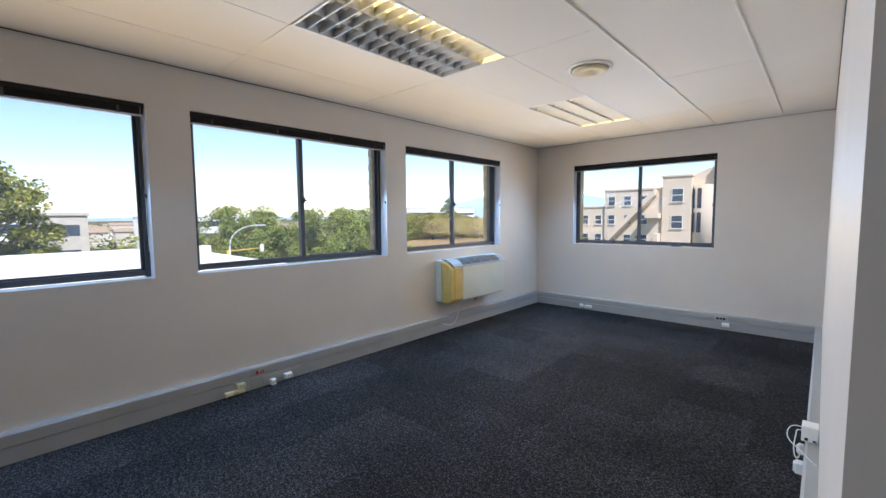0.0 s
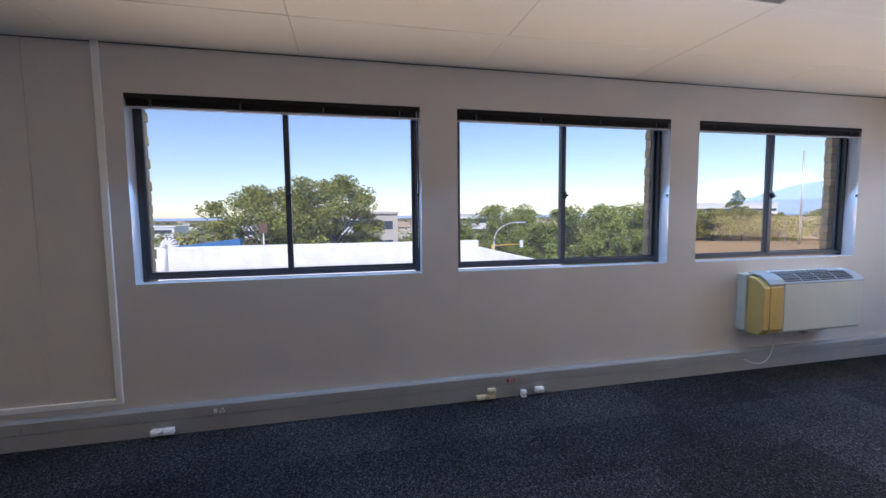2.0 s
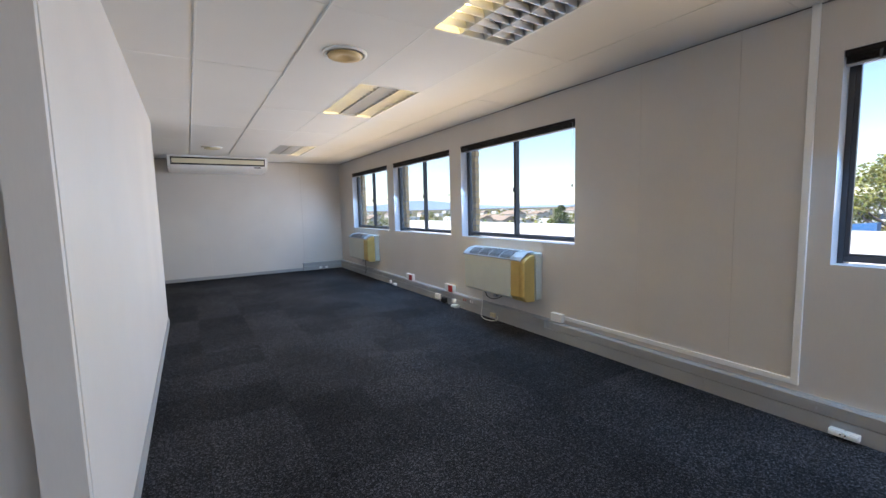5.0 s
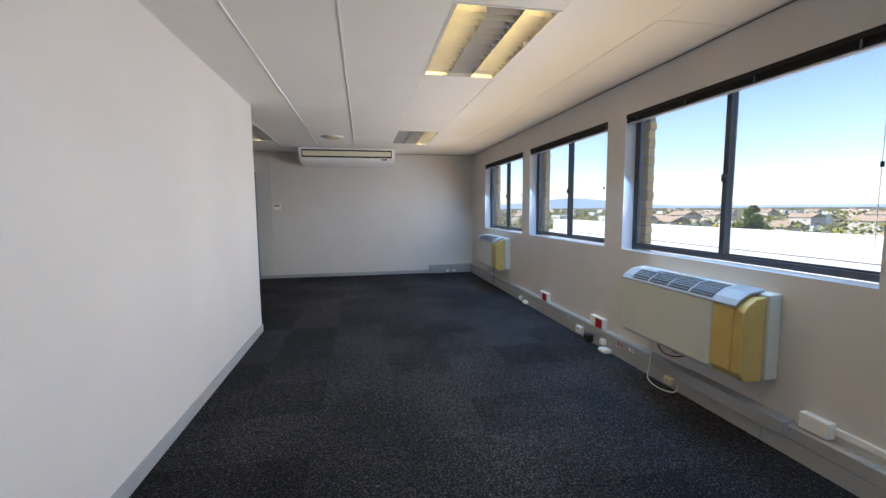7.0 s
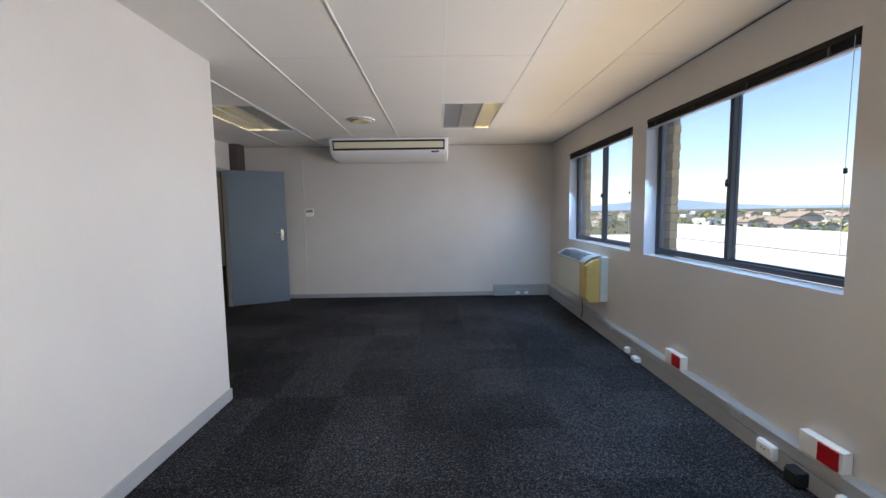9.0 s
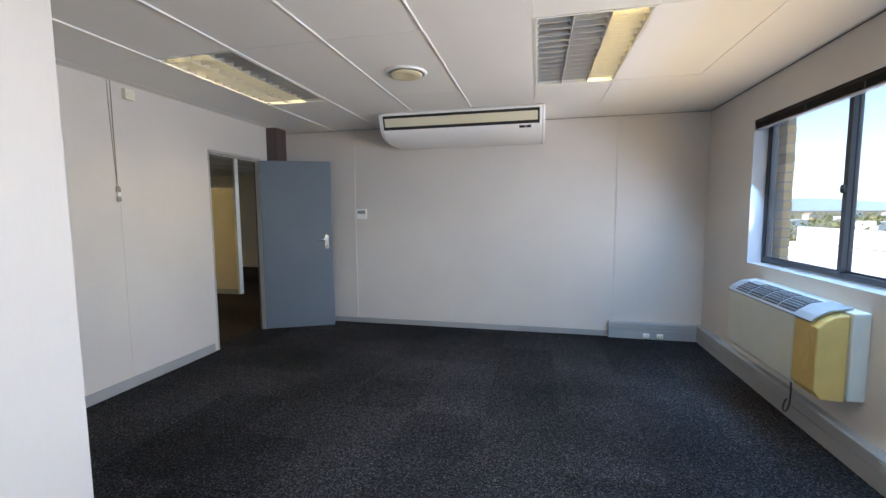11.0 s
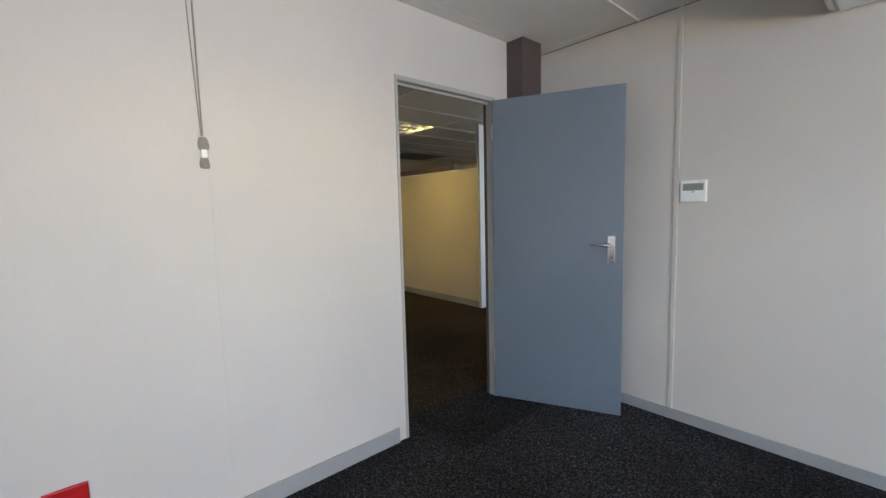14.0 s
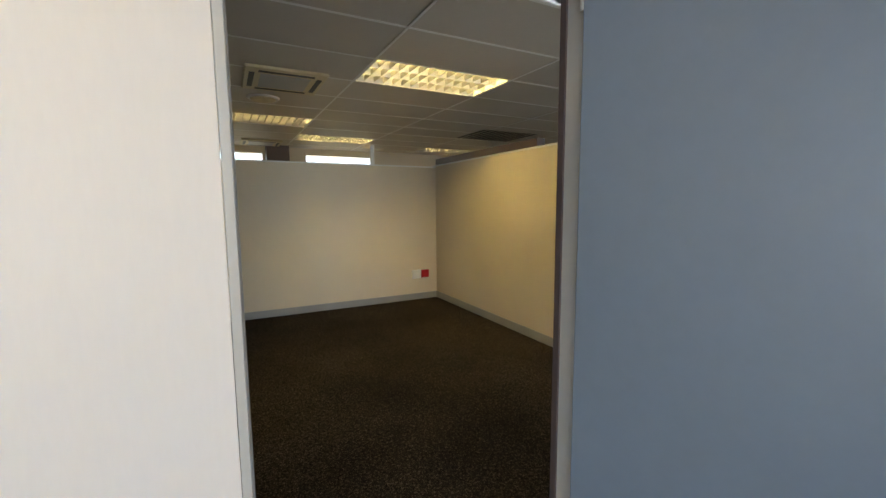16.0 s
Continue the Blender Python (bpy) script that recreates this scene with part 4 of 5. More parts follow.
power_block("plug", 0.05, 0.055, 0.038, WHITE_PLASTIC, "white plug on the partition trunking", "plug").matrix_world = pose(XE - 0.056, 3.02, 0.045, 0, 0, 90)
tagged(boxes("cover_plate", TRUNK, [(TX + 0.0005, TX + 0.006, 1.72, 2.04, 0.018, 0.087)], None, 0.0015), "loose grey cover plate on the trunking", "cover plate")

# ---- office beyond the door ----
OC = 2.36
tagged(boxes("floor_office", CARPET_BROWN, [(XB + DT, 9.3, -14.0, -1.6, -0.3, -0.002)]), "dark brown carpet of the next office", "floor", kind="structure")


def office_ceiling():
    bm = bmesh.new()
    xs = [XB + DT] + [2.24 + 0.602 * k for k in range(12)] + [9.3]
    ys = [-9.2275 + 1.2125 * k for k in range(-4, 7)]
    for i in range(len(xs) - 1):
        for k in range(len(ys) - 1):
            if any(abs(xs[i] - a) < 0.05 and abs(ys[k + 1] - b) < 0.1 for a, b in OFFICE_LAMPS):
                continue
            s = random.uniform(-0.002, 0.002)
            add_box(bm, xs[i] + 0.002, xs[i + 1] - 0.002, ys[k] + 0.002, ys[k + 1] - 0.002, OC + s, OC + 0.015 + s)
    for x in xs[1:]:
        add_box(bm, x - 0.011, x + 0.011, ys[0], ys[-1], OC - 0.005, OC - 0.0025, 1)
    for y in ys:
        add_box(bm, xs[0], xs[-1], y - 0.009, y + 0.009, OC - 0.0045, OC - 0.0022, 1)
    add_box(bm, XB + DT, 9.3, -14.0, -1.6, OC + 0.2, OC + 0.25)
    tagged(finish(bm, "ceiling_office", [OFFICE_CEILING, TBAR]), "grid ceiling of the next office", "ceiling", kind="structure")


OFFICE_LAMPS = [(2.24 + 0.602 * 3, -9.2275), (2.24, -9.2275), (2.24 + 0.602 * 7, -8.015), (2.24 + 0.602 * 9, -9.2275), (2.24 + 0.602 * 10, -11.6525)]
office_ceiling()
for k, (lx, ly) in enumerate(OFFICE_LAMPS):
    o = louvre_light((0, 1, 2) if k in (0, 3) else ((0, 1) if k != 1 else ()))
    o.matrix_world = pose(lx + 0.301, ly - 0.606, OC)
    tagged(o, "recessed louvred fluorescent light in the next office")


def low_partition(name, rows, label):
    e = root(name, label=label, category="partition")
    boxes("panel", PANEL_WALL, [r for r in rows], e, 0.002)
    boxes("top_rail", TBAR, [(r[0] - 0.006, r[1] + 0.006, r[2] - 0.006, r[3] + 0.006, r[5], r[5] + 0.018) for r in rows], e, 0.002)
    boxes("skirting", SKIRT, [(r[0] - 0.01, r[1] + 0.01, r[2] - 0.01, r[3] + 0.01, 0, 0.085) for r in rows], e, 0.002)
    return e


low_partition("partition", [(3.655, 6.25, -10.85, -10.772, 0.0, 1.81)], "buff low office partition with a pale top rail")
low_partition("partition", [(6.172, 6.25, -10.770, -5.5, 0.0, 1.79)], "buff low office partition with a pale top rail")
tagged(boxes("post", WHITE_PLASTIC, [(3.605, 3.653, -10.855, -10.765, 0, OC - 0.006)], None, 0.003), "slim white ceiling-height post at the partition's end", "post")
tagged(boxes("post", WHITE_PLASTIC, [(6.19, 6.23, -9.91, -9.865, 1.81, 2.05)], None, 0.003), "short white post standing on the partition", "post")
e = root("data_outlet", 6.172, -10.49, 0.29, 90, "white and red outlet boxes on the partition", "outlet box")
boxes("box", WHITE_PLASTIC, [(-0.03, 0.10, 0, 0.03, 0, 0.12)], e, 0.003)
boxes("cover", RED_PLASTIC, [(-0.145, -0.032, 0, 0.034, 0.01, 0.115)], e, 0.003)
slab_wall("wall_office_south", PANEL_WALL, "y", -14.2, -14.0, XB + DT, 9.5, 0, OC + 0.2, [], "plain far wall of the next office")
slab_wall("wall_office_east", PANEL_WALL, "x", 9.3, 9.5, -14.0, -1.6, 0, OC + 0.2, [(-10.90, -9.60, 1.7, 2.24), (-8.84, -7.6, 1.7, 2.24)], "far wall of the next office with window openings")
slab_wall("wall_office_north", PANEL_WALL, "y", -1.7, -1.6, XB + 0.1, 9.3, 0, OC + 0.2, [], "plain far wall of the next office")
tagged(boxes("pier", BROWN_PAINT, [(9.0, 9.29, -9.26, -8.88, 0, OC - 0.01)]), "dark brown pier between the far office windows", "pier", kind="structure")
tagged(boxes("cable_tray", BROWN_PAINT, [(4.08, 6.16, -10.86, -10.762, 1.829, 1.905)], None, 0.004), "dark brown cable tray lying on top of the partition", "cable tray")
tagged(boxes("vent_grille", GRILLE_DARK, [(6.15, 6.95, -12.5 + 0.1 * i, -12.44 + 0.1 * i, OC - 0.008, OC - 0.0055) for i in range(10)]), "slatted dark air grille in the office ceiling", "air grille")


def cassette_unit(x, y):
    e = root("cassette_unit", x, y, OC - 0.004, 0, "square ceiling cassette air conditioner", "air conditioner", "cassette units")
    boxes("panel", CREAM_PLASTIC, [(-0.33, 0.33, -0.31, 0.31, -0.028, 0)], e, 0.01)
    boxes("inlet", GRILLE_LIGHT, [(-0.20, 0.20, -0.19, 0.19, -0.032, -0.029)], e, 0.002)
    for k in range(4):
        v = boxes("vane", GRILLE_DARK, [(-0.21, 0.21, -0.275, -0.235, -0.031, -0.027)], e)
        v.rotation_euler = (0, 0, k * math.pi / 2)


cassette_unit(4.87, -8.69)
cassette_unit(8.75, -8.78)
ceiling_diffuser(CREAM_PLASTIC).matrix_world = pose(5.58, -8.585, OC - 0.005)


# ---- outdoors ----
GZ = -7.5


def ground_sheet():
    bm = bmesh.new()
    r = 4500
    v = [bm.verts.new(p) for p in ((-r, -r, GZ), (r, -r, GZ), (r, r, GZ), (-r, r, GZ))]
    bm.faces.new(v)
    tagged(finish(bm, "ground", GROUND), "dry grass and suburban ground to the horizon", "ground", kind="structure")


ground_sheet()
# the lower flat roof next door, with its parapet
RZ, RX = -0.55, -16.8
tagged(boxes("neighbour_roof", ROOF_WHITE, [(RX, XW - 0.36, -34.0, 5.6, RZ - 0.4, RZ)]), "flat white coated roof of the lower wing", "roof", kind="structure")
tagged(boxes("neighbour_wall", PARAPET, [(RX + 0.1, XW - 0.4, -33.9, 5.5, GZ, RZ - 0.4)]), "plaster wall of the lower wing", "wall", kind="structure")
tagged(boxes("parapet", PARAPET, [(RX - 0.25, RX, -34.0, 5.85, RZ - 0.4, 0.36), (RX, XW - 0.36, 5.6, 5.85, RZ - 0.4, 0.10)], None, 0.02), "weathered white parapet round the flat roof", "parapet", kind="structure")


tagged(boxes("roof_gutter", ASPHALT, [(RX + 0.002, RX + 0.16, -33.5, 5.4, RZ, RZ + 0.02)], None, 0.004), "dark waterproofing strip along the parapet", "gutter", kind="structure")


def leaf_cloud(bm, rnd, centre, size, count, leaf, mats):
    """Small leaf quads scattered through a lumpy clump."""
    c = Vector(centre)
    for _ in range(count):
        d = Vector((rnd.gauss(0, 1), rnd.gauss(0, 1), rnd.gauss(0, 1))).normalized() * (rnd.random() ** 0.45)
        p = c + Vector((d.x * size, d.y * size, d.z * size * 0.72))
        u = Vector((rnd.uniform(-1, 1), rnd.uniform(-1, 1), rnd.uniform(-0.5, 0.5))).normalized() * leaf * rnd.uniform(0.6, 1.3)
        w = u.cross(Vector((rnd.uniform(-1, 1), rnd.uniform(-1, 1), rnd.uniform(-1, 1)))).normalized() * leaf * rnd.uniform(0.4, 0.8)
        f = bm.faces.new([bm.verts.new(p + q) for q in (-u, w, u, -w)])
        f.material_index = rnd.choice(mats)


def tree(seed, h, spread, clumps, per, leaf, palette, label, base_h=0.28, cone=False):
    """Tapered trunk, limbs that fork, and a crown of many small leaves in uneven clumps."""
    rnd = random.Random(seed)
    e = root("tree", label=label, category="tree")
    bm, lv = bmesh.new(), bmesh.new()
    top = Vector((rnd.uniform(-0.3, 0.3), rnd.uniform(-0.3, 0.3), h * 0.62))
    add_tube(bm, (0, 0, 0), (top.x * 0.5, top.y * 0.5, h * base_h), h * 0.030, h * 0.022, 9)
    add_tube(bm, (top.x * 0.5, top.y * 0.5, h * base_h), top, h * 0.022, h * 0.010, 8)
    for i in range(clumps):
        a = i * 2.399 + rnd.uniform(-0.5, 0.5)
        t = rnd.random()
        z = h * (base_h + 0.06 + (0.94 - base_h) * t)
        r = spread * (0.30 + 0.72 * math.sin(math.pi * (0.12 + 0.80 * t)) ** 0.8) * rnd.uniform(0.25, 1.0)
        if cone:
            r = spread * (1.05 - t) * rnd.uniform(0.3, 1.0)
        tip = Vector((r * math.cos(a), r * math.sin(a), z))
        start = Vector((top.x * 0.5, top.y * 0.5, h * (base_h + (0.55 - base_h) * t * rnd.uniform(0.6, 1.0))))
        mid = start.lerp(tip, 0.55) + Vector((0, 0, -0.03 * h))
        add_tube(bm, start, mid, h * 0.008, h * 0.005, 5, caps=False)
        add_tube(bm, mid, tip, h * 0.005, h * 0.002, 5, caps=False)
        size = spread * rnd.uniform(0.13, 0.25) * (1.1 - 0.6 * t if cone else 1.0)
        leaf_cloud(lv, rnd, tip, size, per, leaf, (0, 0, 0, 1))
    finish(bm, "trunk", BARK, e)
    finish(lv, "leaves", palette, e)
    return e


big = tree(3, 13.0, 7.2, 84, 300, 0.17, [LEAF_A, LEAF_B], "large olive-green gum tree beyond the flat roof", 0.22)
big.matrix_world = pose(-50.0, -1.5, GZ)
copy_thing(big, pose(-53.0, -8.6, GZ - 0.9, 0, 0, 140))
mid = tree(8, 9.5, 5.2, 60, 270, 0.14, [LEAF_B, LEAF_A], "leafy green street tree", 0.2)
mid.matrix_world = pose(-44.0, 18.0, GZ)
rnd = random.Random(11)
for x, y, s in ((-40, 21, -0.5), (-42, 25, 0.0), (-37, 27, -0.3), (-41, 31, 0.2), (-47, 34, -0.2), (-47, 14.5, -1.2), (-52, 22, 0.3), (-58, 40, 0.3)):
    copy_thing(mid, pose(x, y, GZ + s, 0, 0, rnd.uniform(0, 360)))
autumn = tree(15, 10.6, 6.8, 52, 150, 0.28, [LEAF_A, LEAF_A, LEAF_C], "yellowing street tree on dry lawn", 0.10)
autumn.matrix_world = pose(-113.0, 117.0, GZ)
for x, y in ((-121, 111), (-122, 122), (-112, 128), (-130, 114), (-108, 138), (-127, 132), (-133, 122), (-118, 146), (-103, 151), (-139, 128)):
    copy_thing(autumn, pose(x, y, GZ - rnd.uniform(0, 2.4), 0, 0, rnd.uniform(0, 360)))
red = tree(21, 4.6, 2.6, 24, 70, 0.2, [LEAF_RED, LEAF_C], "small red-leaved ornamental street tree", 0.25)
red.matrix_world = pose(-58.0, 9.5, GZ + 0.5)
pine = tree(27, 8.6, 4.2, 64, 130, 0.17, [LEAF_B, LEAF_A], "dark green conifer beyond the roof", 0.12, True)
pine.matrix_world = pose(-45.4, -41.7, GZ + 0.1)
copy_thing(pine, pose(-60, -30, GZ + 0.5, 0, 0, 60))
fir = tree(31, 17.2, 8.5, 60, 130, 0.34, [LEAF_B, LEAF_A], "tall dark green tree beyond the dry lawn", 0.12, True)
fir.matrix_world = pose(-126.0, 140.5, GZ)


def far_woods():
    """Unnumbered tree crowns of the suburb towards the horizon, as clumps of leaves."""
    rnd = random.Random(5)
    bm = bmesh.new()
    for i in range(1500):
        a = rnd.uniform(radians(100), radians(262))
        d = 75 + 800 * rnd.random() ** 1.8
        x, y = d * math.cos(a), d * math.sin(a)
        if x > -40 and y < 70 or (radians(117) < a < radians(139) and d < 190):
            continue
        s = rnd.uniform(1.8, 4.2)
        n = int(34 if d < 250 else 16)
        leaf = 0.5 if d < 250 else 1.0
        m = rnd.choice((0, 0, 1, 1, 2))
        leaf_cloud(bm, rnd, (x, y, GZ + s * 0.75 + rnd.uniform(0, 1.2)), s, n, leaf, (m, m, 0))
    o = finish(bm, "far_woods", [LEAF_A, LEAF_B, LEAF_C])
    tagged(o, "scattered suburban trees towards the horizon", "woods", kind="stuff")


far_woods()


def far_houses():
    rnd = random.Random(9)
    bm = bmesh.new()
    for i in range(320):
        a = rnd.uniform(radians(100), radians(262))
        d = 150 + 800 * rnd.random() ** 1.3
        x, y = d * math.cos(a), d * math.sin(a)
        if x > -50 and y < 80 or (radians(117) < a < radians(139) and d < 300):
            continue
        w, l, h = rnd.uniform(4, 9), rnd.uniform(5, 14), rnd.uniform(2.6, 5.0)
        mi = rnd.choice((0, 0, 2))
        add_box(bm, x - w / 2, x + w / 2, y - l / 2, y + l / 2, GZ, GZ + h, mi)
        if mi == 0:
            extrude_profile(bm, [(x - w / 2 - 0.4, GZ + h), (x + w / 2 + 0.4, GZ + h), (x, GZ + h + w * 0.22)], "y", y - l / 2 - 0.3, y + l / 2 + 0.3, 1)
    o = finish(bm, "far_houses", [HOUSE_WALL, HOUSE_ROOF, WHITE_FRAME])
    tagged(o, "suburban houses and sheds spread to the horizon", "houses", kind="stuff")


far_houses()


def hills():
    bm = bmesh.new()
    rnd = random.Random(2)
    prev = None
    for i in range(181):
        a = radians(95 + i * 175 / 180)
        d = 3600
        t = i / 180
        h = 30 + 25 * max(0, math.sin(t * 7.1 + 0.6)) + 28 * noise.noise(Vector((t * 14, 0.3, 0))) + 18 * noise.noise(Vector((t * 50, 1.3, 0)))
        if t < 0.4:
            h += 165 * math.exp(-((t - 0.142) / 0.068) ** 4) + 22 * noise.noise(Vector((t * 70, 4.1, 0)))
        if t > 0.72:
            h += 25 * math.exp(-((t - 0.88) / 0.09) ** 2)
        if t > 0.3:
            h = h * 0.6 + 45 * math.exp(-((t - 0.838) / 0.03) ** 2)
        h = max(h, 18)
        q = (bm.verts.new((d * math.cos(a), d * math.sin(a), GZ)), bm.verts.new(((d + 120) * math.cos(a), (d + 120) * math.sin(a), GZ + h)))
        if prev:
            bm.faces.new((prev[0], q[0], q[1], prev[1]))
        prev = q
    tagged(finish(bm, "backdrop_hills", HILL, smooth=True), "hills on the horizon with blue haze put into their colour", "hills", kind="structure")


hills()


def facade_block(e, x0, x1, y0, y1, z1, columns, rows, w=1.05, h=1.4):
    """One plastered block with framed windows and sills on its south face."""
    boxes("wall", OFFICE_WALL, [(x0, x1, y0, y1, GZ, z1), (x0 - 0.15, x1 + 0.15, y0 - 0.15, y1 + 0.15, z1, z1 + 0.3)], e, 0.03)
    a = w / 2
    for zc in rows:
        for xc in columns:
            boxes("window", [FAR_GLASS, WHITE_FRAME], [(xc - a, xc + a, y0 - 0.03, y0 - 0.01, zc, zc + h, 0), (xc - a - 0.07, xc - a, y0 - 0.10, y0 - 0.01, zc - 0.07, zc + h + 0.07, 1), (xc + a, xc + a + 0.07, y0 - 0.10, y0 - 0.01, zc - 0.07, zc + h + 0.07, 1), (xc - a, xc + a, y0 - 0.08, y0 - 0.01, zc + h * 0.48, zc + h * 0.53, 1), (xc - a - 0.15, xc + a + 0.15, y0 - 0.2, y0 - 0.01, zc - 0.16, zc - 0.07, 1), (xc - a, xc + a, y0 - 0.10, y0 - 0.01, zc + h, zc + h + 0.07, 1)], e)


def beige_offices():
    e = root("office_building", label="beige plastered stepped office building with small windows", category="building")
    R = (-6.25, -3.15, 0.0, 3.05)
    facade_block(e, -36, -27.1, 70.6, 90, 2.75, (-33.0, -30.6, -28.3), R[:3])
    facade_block(e, -27.1, -18.2, 70.2, 90, 5.35, (-25.95, -23.4, -20.9), R)
    facade_block(e, -18.2, -14.3, 69.8, 90, 7.05, (-16.1,), (-4.6, -0.6, 3.4), 1.45, 1.85)
    facade_block(e, -10.9, -2.0, 70.2, 90, 5.9, (-6.0, -3.5), R[:3])
    bm = bmesh.new()
    extrude_profile(bm, [(-14.3, GZ), (-14.3, 7.35), (-13.2, 7.75), (-11.4, 8.5), (-10.9, 8.5), (-10.9, GZ)], "y", 71.0, 88)
    finish(bm, "gable", OFFICE_WALL, e, 0.03)
    boxes("pilaster", WHITE_FRAME, [(-11.4, -10.9, 70.0, 70.95, 5.6, 8.75)], e, 0.03)
    # round stair bay with upright strip windows
    bm = bmesh.new()
    arc = [(-11.4 - 2.9 * math.cos(math.pi * k / 14), 71.2 - 2.0 * math.sin(math.pi * k / 14)) for k in range(15)]
    extrude_profile(bm, arc, "z", GZ, 5.7, smooth=True)
    finish(bm, "bay", OFFICE_WALL, e)
    for k in (2, 4, 10, 12):
        t = math.pi * k / 14
        cx, cy = -11.4 - 2.93 * math.cos(t), 71.2 - 2.03 * math.sin(t)
        for z in (-1.2, 2.3):
            p = boxes("window", FAR_GLASS, [(-0.38, 0.38, -0.03, 0.03, 0, 2.9)], e)
            p.matrix_world = pose(cx, cy, z, 0, 0, math.degrees(t) - 90)
    boxes("canopy", OFFICE_WALL, [(-20.2, -18.3, 68.2, 70.0, 0.9, 1.7), (-19.0, -18.3, 68.2, 70.0, -3.0, -1.4)], e, 0.03)
    bm = bmesh.new()
    extrude_profile(bm, [(-26.0, -2.9), (-19.0, 4.4), (-19.0, 5.4), (-26.0, -1.9)], "y", 68.6, 70.1)
    finish(bm, "stair", OFFICE_WALL, e, 0.02)


beige_offices()


def far_office(x, y, w, l, h, m, label):
    e = root("building", x, y, GZ, rnd.uniform(-12, 12), label, "building")
    boxes("wall", m, [(-w / 2, w / 2, -l / 2, l / 2, 0, h), (-w / 2 - 0.2, w / 2 + 0.2, -l / 2 - 0.2, l / 2 + 0.2, h, h + 0.4)], e, 0.03)
    rows = []
    for k in range(int(h // 3)):
        rows.append((w / 2, w / 2 + 0.03, -l / 2 + 0.8, l / 2 - 0.8, 1.0 + 3 * k, 2.3 + 3 * k))
    boxes("window_band", FAR_GLASS, rows, e)


far_office(-70, 5.9, 8, 4.6, 9.4, HOUSE_WALL, "grey plastered block behind the trees")
far_office(-95, 2.0, 10, 12, 9.8, WHITE_FRAME, "white flat-roofed building behind the trees")
far_office(-120, 34.0, 14, 20, 9.4, WHITE_FRAME, "white flat-roofed warehouse in the distance")
far_office(-168, 172.0, 20, 60, 13.5, WHITE_FRAME, "white office block beyond the dry lawn")
far_office(-140, -20, 14, 26, 8.8, WHITE_FRAME, "white flat-roofed warehouse in the distance")
far_office(-170, -75, 16, 30, 6.2, WHITE_FRAME, "pale warehouse in the distance")



def tower_offices():
    """Pale block with a white upper storey and a rounded white stair tower."""
    e = root("building", -160.0, 242.0, GZ, -34, "pale office block with a rounded white stair tower", "building")
    boxes("wall", HOUSE_WALL, [(-16, 16, 0, 18, 0, 17.0)], e, 0.05)
    boxes("upper_storey", WHITE_FRAME, [(-16.4, 16.4, -0.4, 18.4, 17.0, 20.4)], e, 0.05)
    boxes("window_band", FAR_GLASS, [(-14, 3.2, -0.06, -0.02, 2.0 + 3.4 * k, 3.7 + 3.4 * k) for k in range(4)] + [(9.4, 15, -0.06, -0.02, 2.0 + 3.4 * k, 3.7 + 3.4 * k) for k in range(4)], e)
    bm = bmesh.new()
    extrude_profile(bm, [(6.3 - 2.7 * math.cos(math.pi * k / 14), -2.4 * math.sin(math.pi * k / 14)) for k in range(15)], "z", 0, 18.2, smooth=True)
    finish(bm, "stair_tower", WHITE_FRAME, e)


def parked_car(x, y, rz):
    e = root("car", x, y, GZ + 0.05, rz, "blue-grey saloon car parked by the dry lawn", "car")
    bm = bmesh.new()
    extrude_profile(bm, [(-2.2, 0.3), (-2.2, 0.85), (-1.5, 0.95), (-0.9, 1.42), (0.7, 1.42), (1.3, 0.95), (2.15, 0.8), (2.2, 0.3)], "y", -0.85, 0.85)
    finish(bm, "body", BLUE_SHEET, e, 0.06)
    boxes("window", FAR_GLASS, [(-1.1, 0.95, -0.87, -0.84, 0.98, 1.32), (-1.1, 0.95, 0.84, 0.87, 0.98, 1.32)], e)
    for wx in (-1.35, 1.35):
        for wy in (-0.80, 0.80):
            bm = bmesh.new()
            add_tube(bm, (wx, wy - 0.1, 0.32), (wx, wy + 0.1, 0.32), 0.32, 0.32, 16)
            finish(bm, "wheel", BLACK_PLASTIC, e)


tower_offices()
parked_car(-118.0, 170.0, 20)
tagged(boxes("pavement", SAND, [(-190, -45, 60, 205, GZ, GZ + 0.05)]), "dry sandy lawn between the trees", "lawn", kind="structure")
tagged(boxes("road", ASPHALT, [(-30, -22, 8, 140, GZ, GZ + 0.08), (-120, -30, 33.5, 38, GZ, GZ + 0.08)]), "asphalt street below the offices", "road", kind="structure")


def blue_shed():
    e = root("shed_roof", -21.0, 0, 0, 0, "blue sheet-metal roof behind the parapet", "roof")
    bm = bmesh.new()
    extrude_profile(bm, [(-7.9, 0.06), (-4.4, 0.44), (-4.4, -0.7), (-7.9, -0.7)], "x", -0.5, 0.0)
    finish(bm, "fascia", BLUE_SHEET, e)
    boxes("roof_sheet", ROOF_WHITE, [(-0.6, 0.1, -10.5, -7.9, -0.05, 0.10)], e)
    boxes("wall", HOUSE_WALL, [(-5.0, -0.05, -10.4, -4.5, GZ, -0.75)], e)
    return e


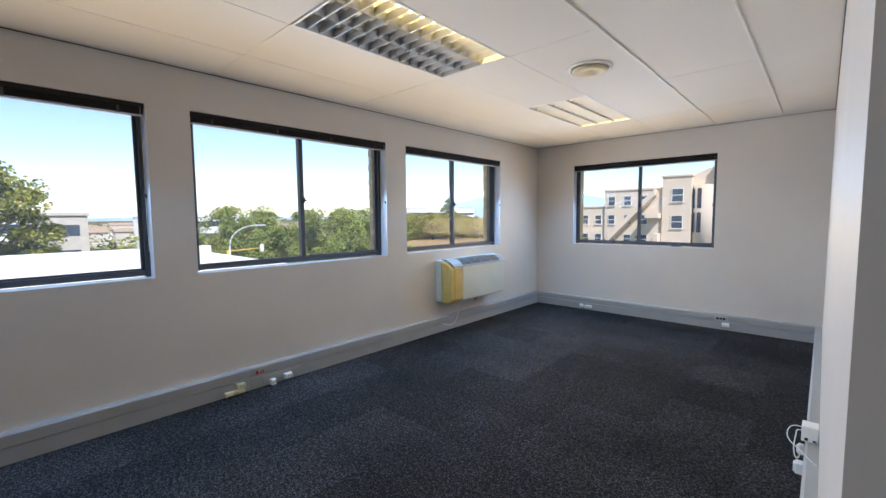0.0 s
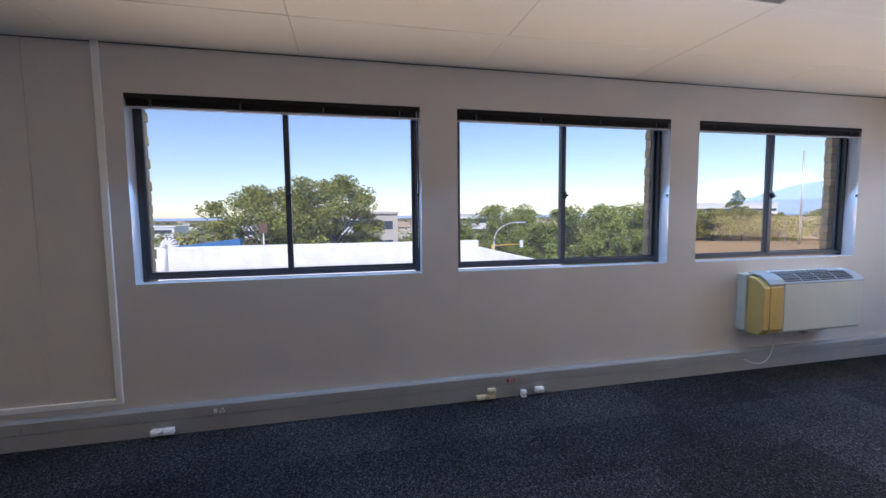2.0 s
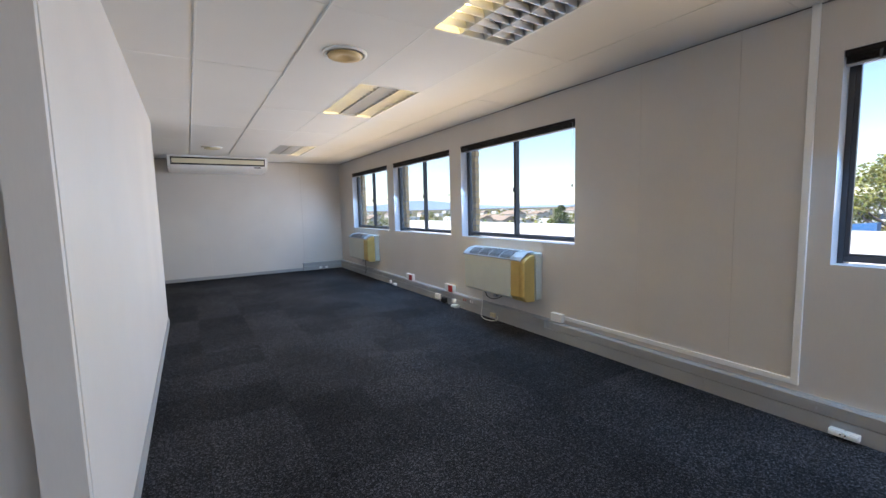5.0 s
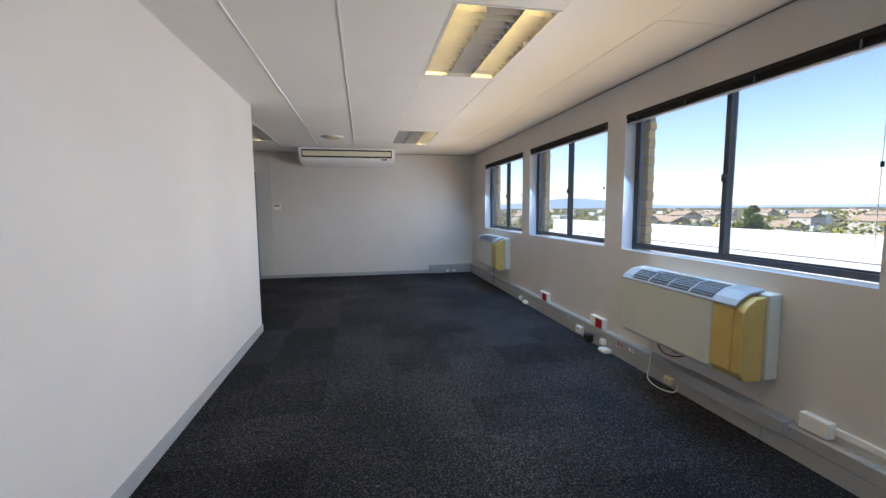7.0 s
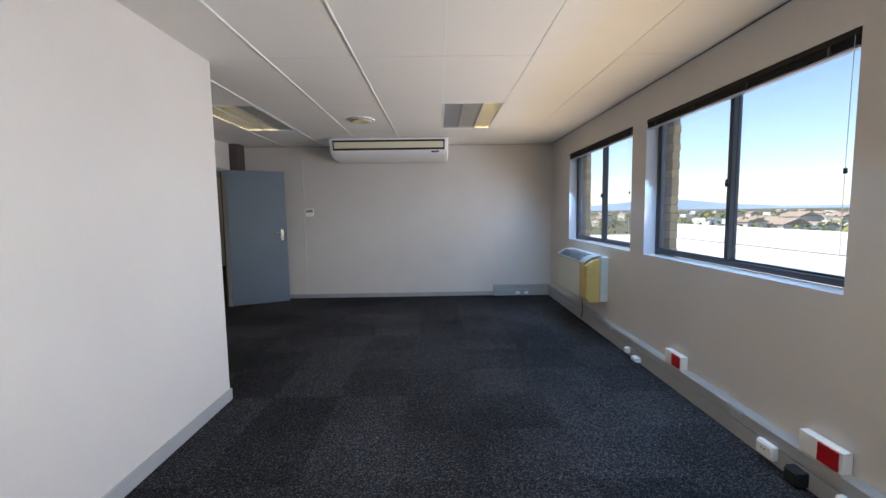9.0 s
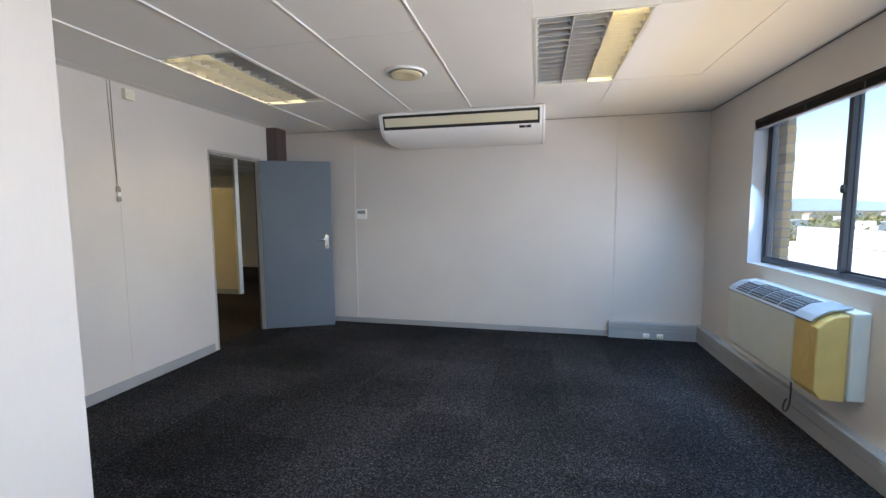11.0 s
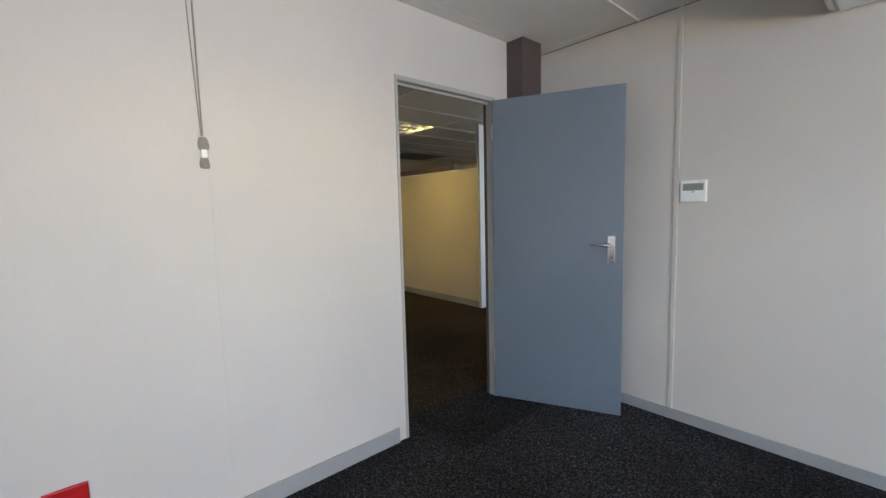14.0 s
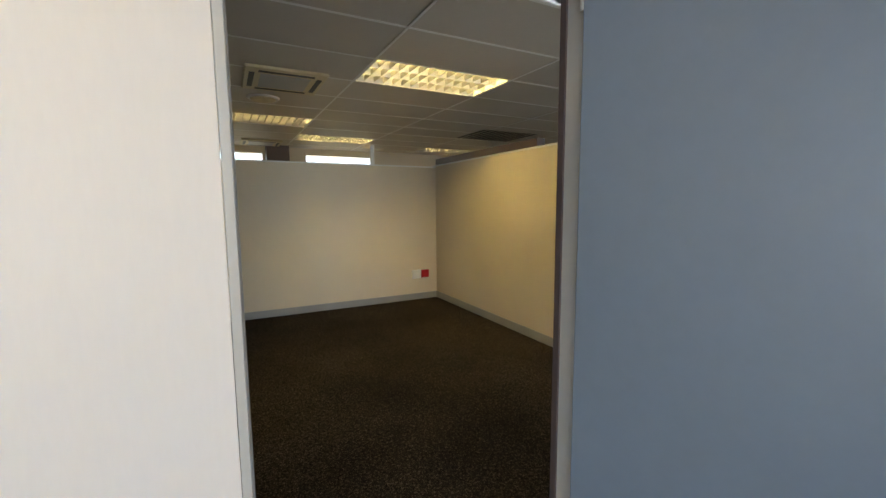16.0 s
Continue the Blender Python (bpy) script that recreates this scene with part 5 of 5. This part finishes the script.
def street_lamp(x, y, h, reach, rz):
    e = root("street_lamp", x, y, GZ, rz, "galvanised street lamp with a curved arm", "street lamp", "street lamps")
    bm = bmesh.new()
    add_tube(bm, (0, 0, 0), (0, 0, h - 1.2), 0.07, 0.045)
    p = Vector((0, 0, h - 1.2))
    for i in range(1, 7):
        a = i / 6 * math.pi / 2
        q = Vector((reach * (1 - math.cos(a)), 0, h - 1.2 + 1.2 * math.sin(a)))
        add_tube(bm, p, q, 0.036, 0.034)
        p = q
    finish(bm, "pole", POLE, e)
    boxes("lantern", POLE, [(reach - 0.05, reach + 0.6, -0.11, 0.11, h - 0.07, h + 0.04)], e, 0.04)
    return e


street_lamp(-26.0, 9.85, 8.45, 1.5, 80)
street_lamp(-91.7, 119.4, 8.2, 1.4, 0)
e = root("mast", -91.0, 123.7, GZ, 0, "tall pale lighting mast on the dry lawn", "mast")
bm = bmesh.new()
add_tube(bm, (0, 0, 0), (0, 0, 26.0), 0.30, 0.20)
finish(bm, "pole", POLE, e)


def board_on_post(x, y, top, w, h, m, rz, name, label, cat):
    """Upright board on a post that stands on the ground."""
    e = root(name, x, y, GZ, rz, label, cat)
    bm = bmesh.new()
    add_tube(bm, (0, 0, 0), (0, 0, top - GZ - 0.1), 0.05, 0.04)
    finish(bm, "pole", POLE, e)
    boxes("board", m, [(0.05, 0.09, -w / 2, w / 2, top - GZ - h, top - GZ)], e, 0.01)


board_on_post(-26.0, -4.33, 1.10, 0.46, 0.56, RUST, 0, "sign_board", "rust-brown board on a pole behind the parapet", "sign")
board_on_post(-34.0, 26.6, -2.35, 0.85, 0.36, YELLOW_SIGN, -30, "road_sign", "small yellow road sign on a post", "sign")
e = root("traffic_signal", -26.6, 9.95, GZ, 0, "traffic signal on a yellow cantilever arm", "traffic signal")
bm = bmesh.new()
add_tube(bm, (0, 0, 0), (0, 0, 6.95), 0.08, 0.07)
add_tube(bm, (0, 0, 6.88), (0, 2.0, 6.95), 0.05, 0.04)
finish(bm, "pole", YELLOW_SIGN, e)
boxes("head", WHITE_FRAME, [(-0.10, 0.10, 1.98, 2.20, 6.72, 7.22)], e, 0.05)
blue_shed()
e = root("roof_vent", -15.4, -5.4, RZ, 0, "white gooseneck vent pipe on the flat roof", "vent")
bm = bmesh.new()
add_tube(bm, (0, 0, 0), (0, 0, 1.0), 0.10, sides=14)
prev_p = Vector((0, 0, 1.0))
for i in range(1, 9):
    a = math.pi * i / 8
    q = Vector((0, 0.16 - 0.16 * math.cos(a), 1.0 + 0.18 * math.sin(a)))
    add_tube(bm, prev_p, q, 0.10 + 0.008 * i, 0.10 + 0.008 * (i + 1), sides=14)
    prev_p = q
finish(bm, "pipe", ROOF_WHITE, e)

# ---- pieces: jamb bricks and carpet tiles ----
def brick_mesh(w):
    bm = bmesh.new()
    add_box(bm, -0.065, 0.0, -w / 2, w / 2, 0, 0.066)
    bmesh.ops.bevel(bm, geom=list(bm.edges), offset=0.003, segments=1, affect="EDGES")
    me = bpy.data.meshes.new("brick")
    bmesh.ops.recalc_face_normals(bm, faces=bm.faces)
    bm.to_mesh(me)
    bm.free()
    me.materials.append(BRICK)
    return me


bricks = [brick_mesh(0.112), brick_mesh(0.106)]
for y0, y1 in WEST_WINDOWS:
    for s, y in ((-1, y0), (1, y1)):
        for k in range(15):
            me = bricks[k % 2]
            o = new("brick", me)
            o.parent = facade
            off = (0.112 if k % 2 == 0 else 0.106) / 2
            o.location = (XW - 0.232 + random.uniform(-0.003, 0.003), y + s * 0.108 - s * off + random.uniform(-0.002, 0.002), SILL - 0.02 + 0.076 * k)
        # cheek of mortar behind the bricks
    cheek = boxes("mortar_bed", MORTAR, [(XW - 0.293, XW - 0.24, y0 - 0.108, y0 - 0.006, SILL - 0.03, HEAD + 0.03), (XW - 0.293, XW - 0.24, y1 + 0.006, y1 + 0.108, SILL - 0.03, HEAD + 0.03)], facade)


def tile_mesh():
    bm = bmesh.new()
    h = 0.24985
    lo = [bm.verts.new((x * h, y * h, 0)) for x, y in ((-1, -1), (1, -1), (1, 1), (-1, 1))]
    hi = [bm.verts.new((x * (h - 0.0004), y * (h - 0.0004), 0.008)) for x, y in ((-1, -1), (1, -1), (1, 1), (-1, 1))]
    bm.faces.new(hi)
    for i in range(4):
        bm.faces.new((lo[i], lo[(i + 1) % 4], hi[(i + 1) % 4], hi[i]))
    me = bpy.data.meshes.new("carpet_tile")
    bmesh.ops.recalc_face_normals(bm, faces=bm.faces)
    bm.to_mesh(me)
    bm.free()
    me.materials.append(CARPET)
    return me


tile = tile_mesh()
for i in range(-1, 11):
    for k in range(-1, 33):
        x, y = XW + 0.05 + 0.25 + 0.5 * i, YS + 0.14 + 0.25 + 0.5 * k
        in_room = x < XE + 0.26
        in_bay = y < YP + 0.05 and x < XB + 0.2
        if not (in_room or in_bay) or x < XW or y > YN or y < YS - 0.15:
            continue
        o = new("carpet_tile", tile)
        o.parent = base
        o.matrix_world = pose(x, y, -0.008 + random.uniform(0, 0.0006), 0, 0, random.choice((0, 90, 180, 270)))
tagged(boxes("carpet_lobby", CARPET_BROWN, [(XE + 0.27, 4.0, -1.46, 1.36, -0.008, -0.001)]), "dark carpet of the lobby", "floor", kind="structure")
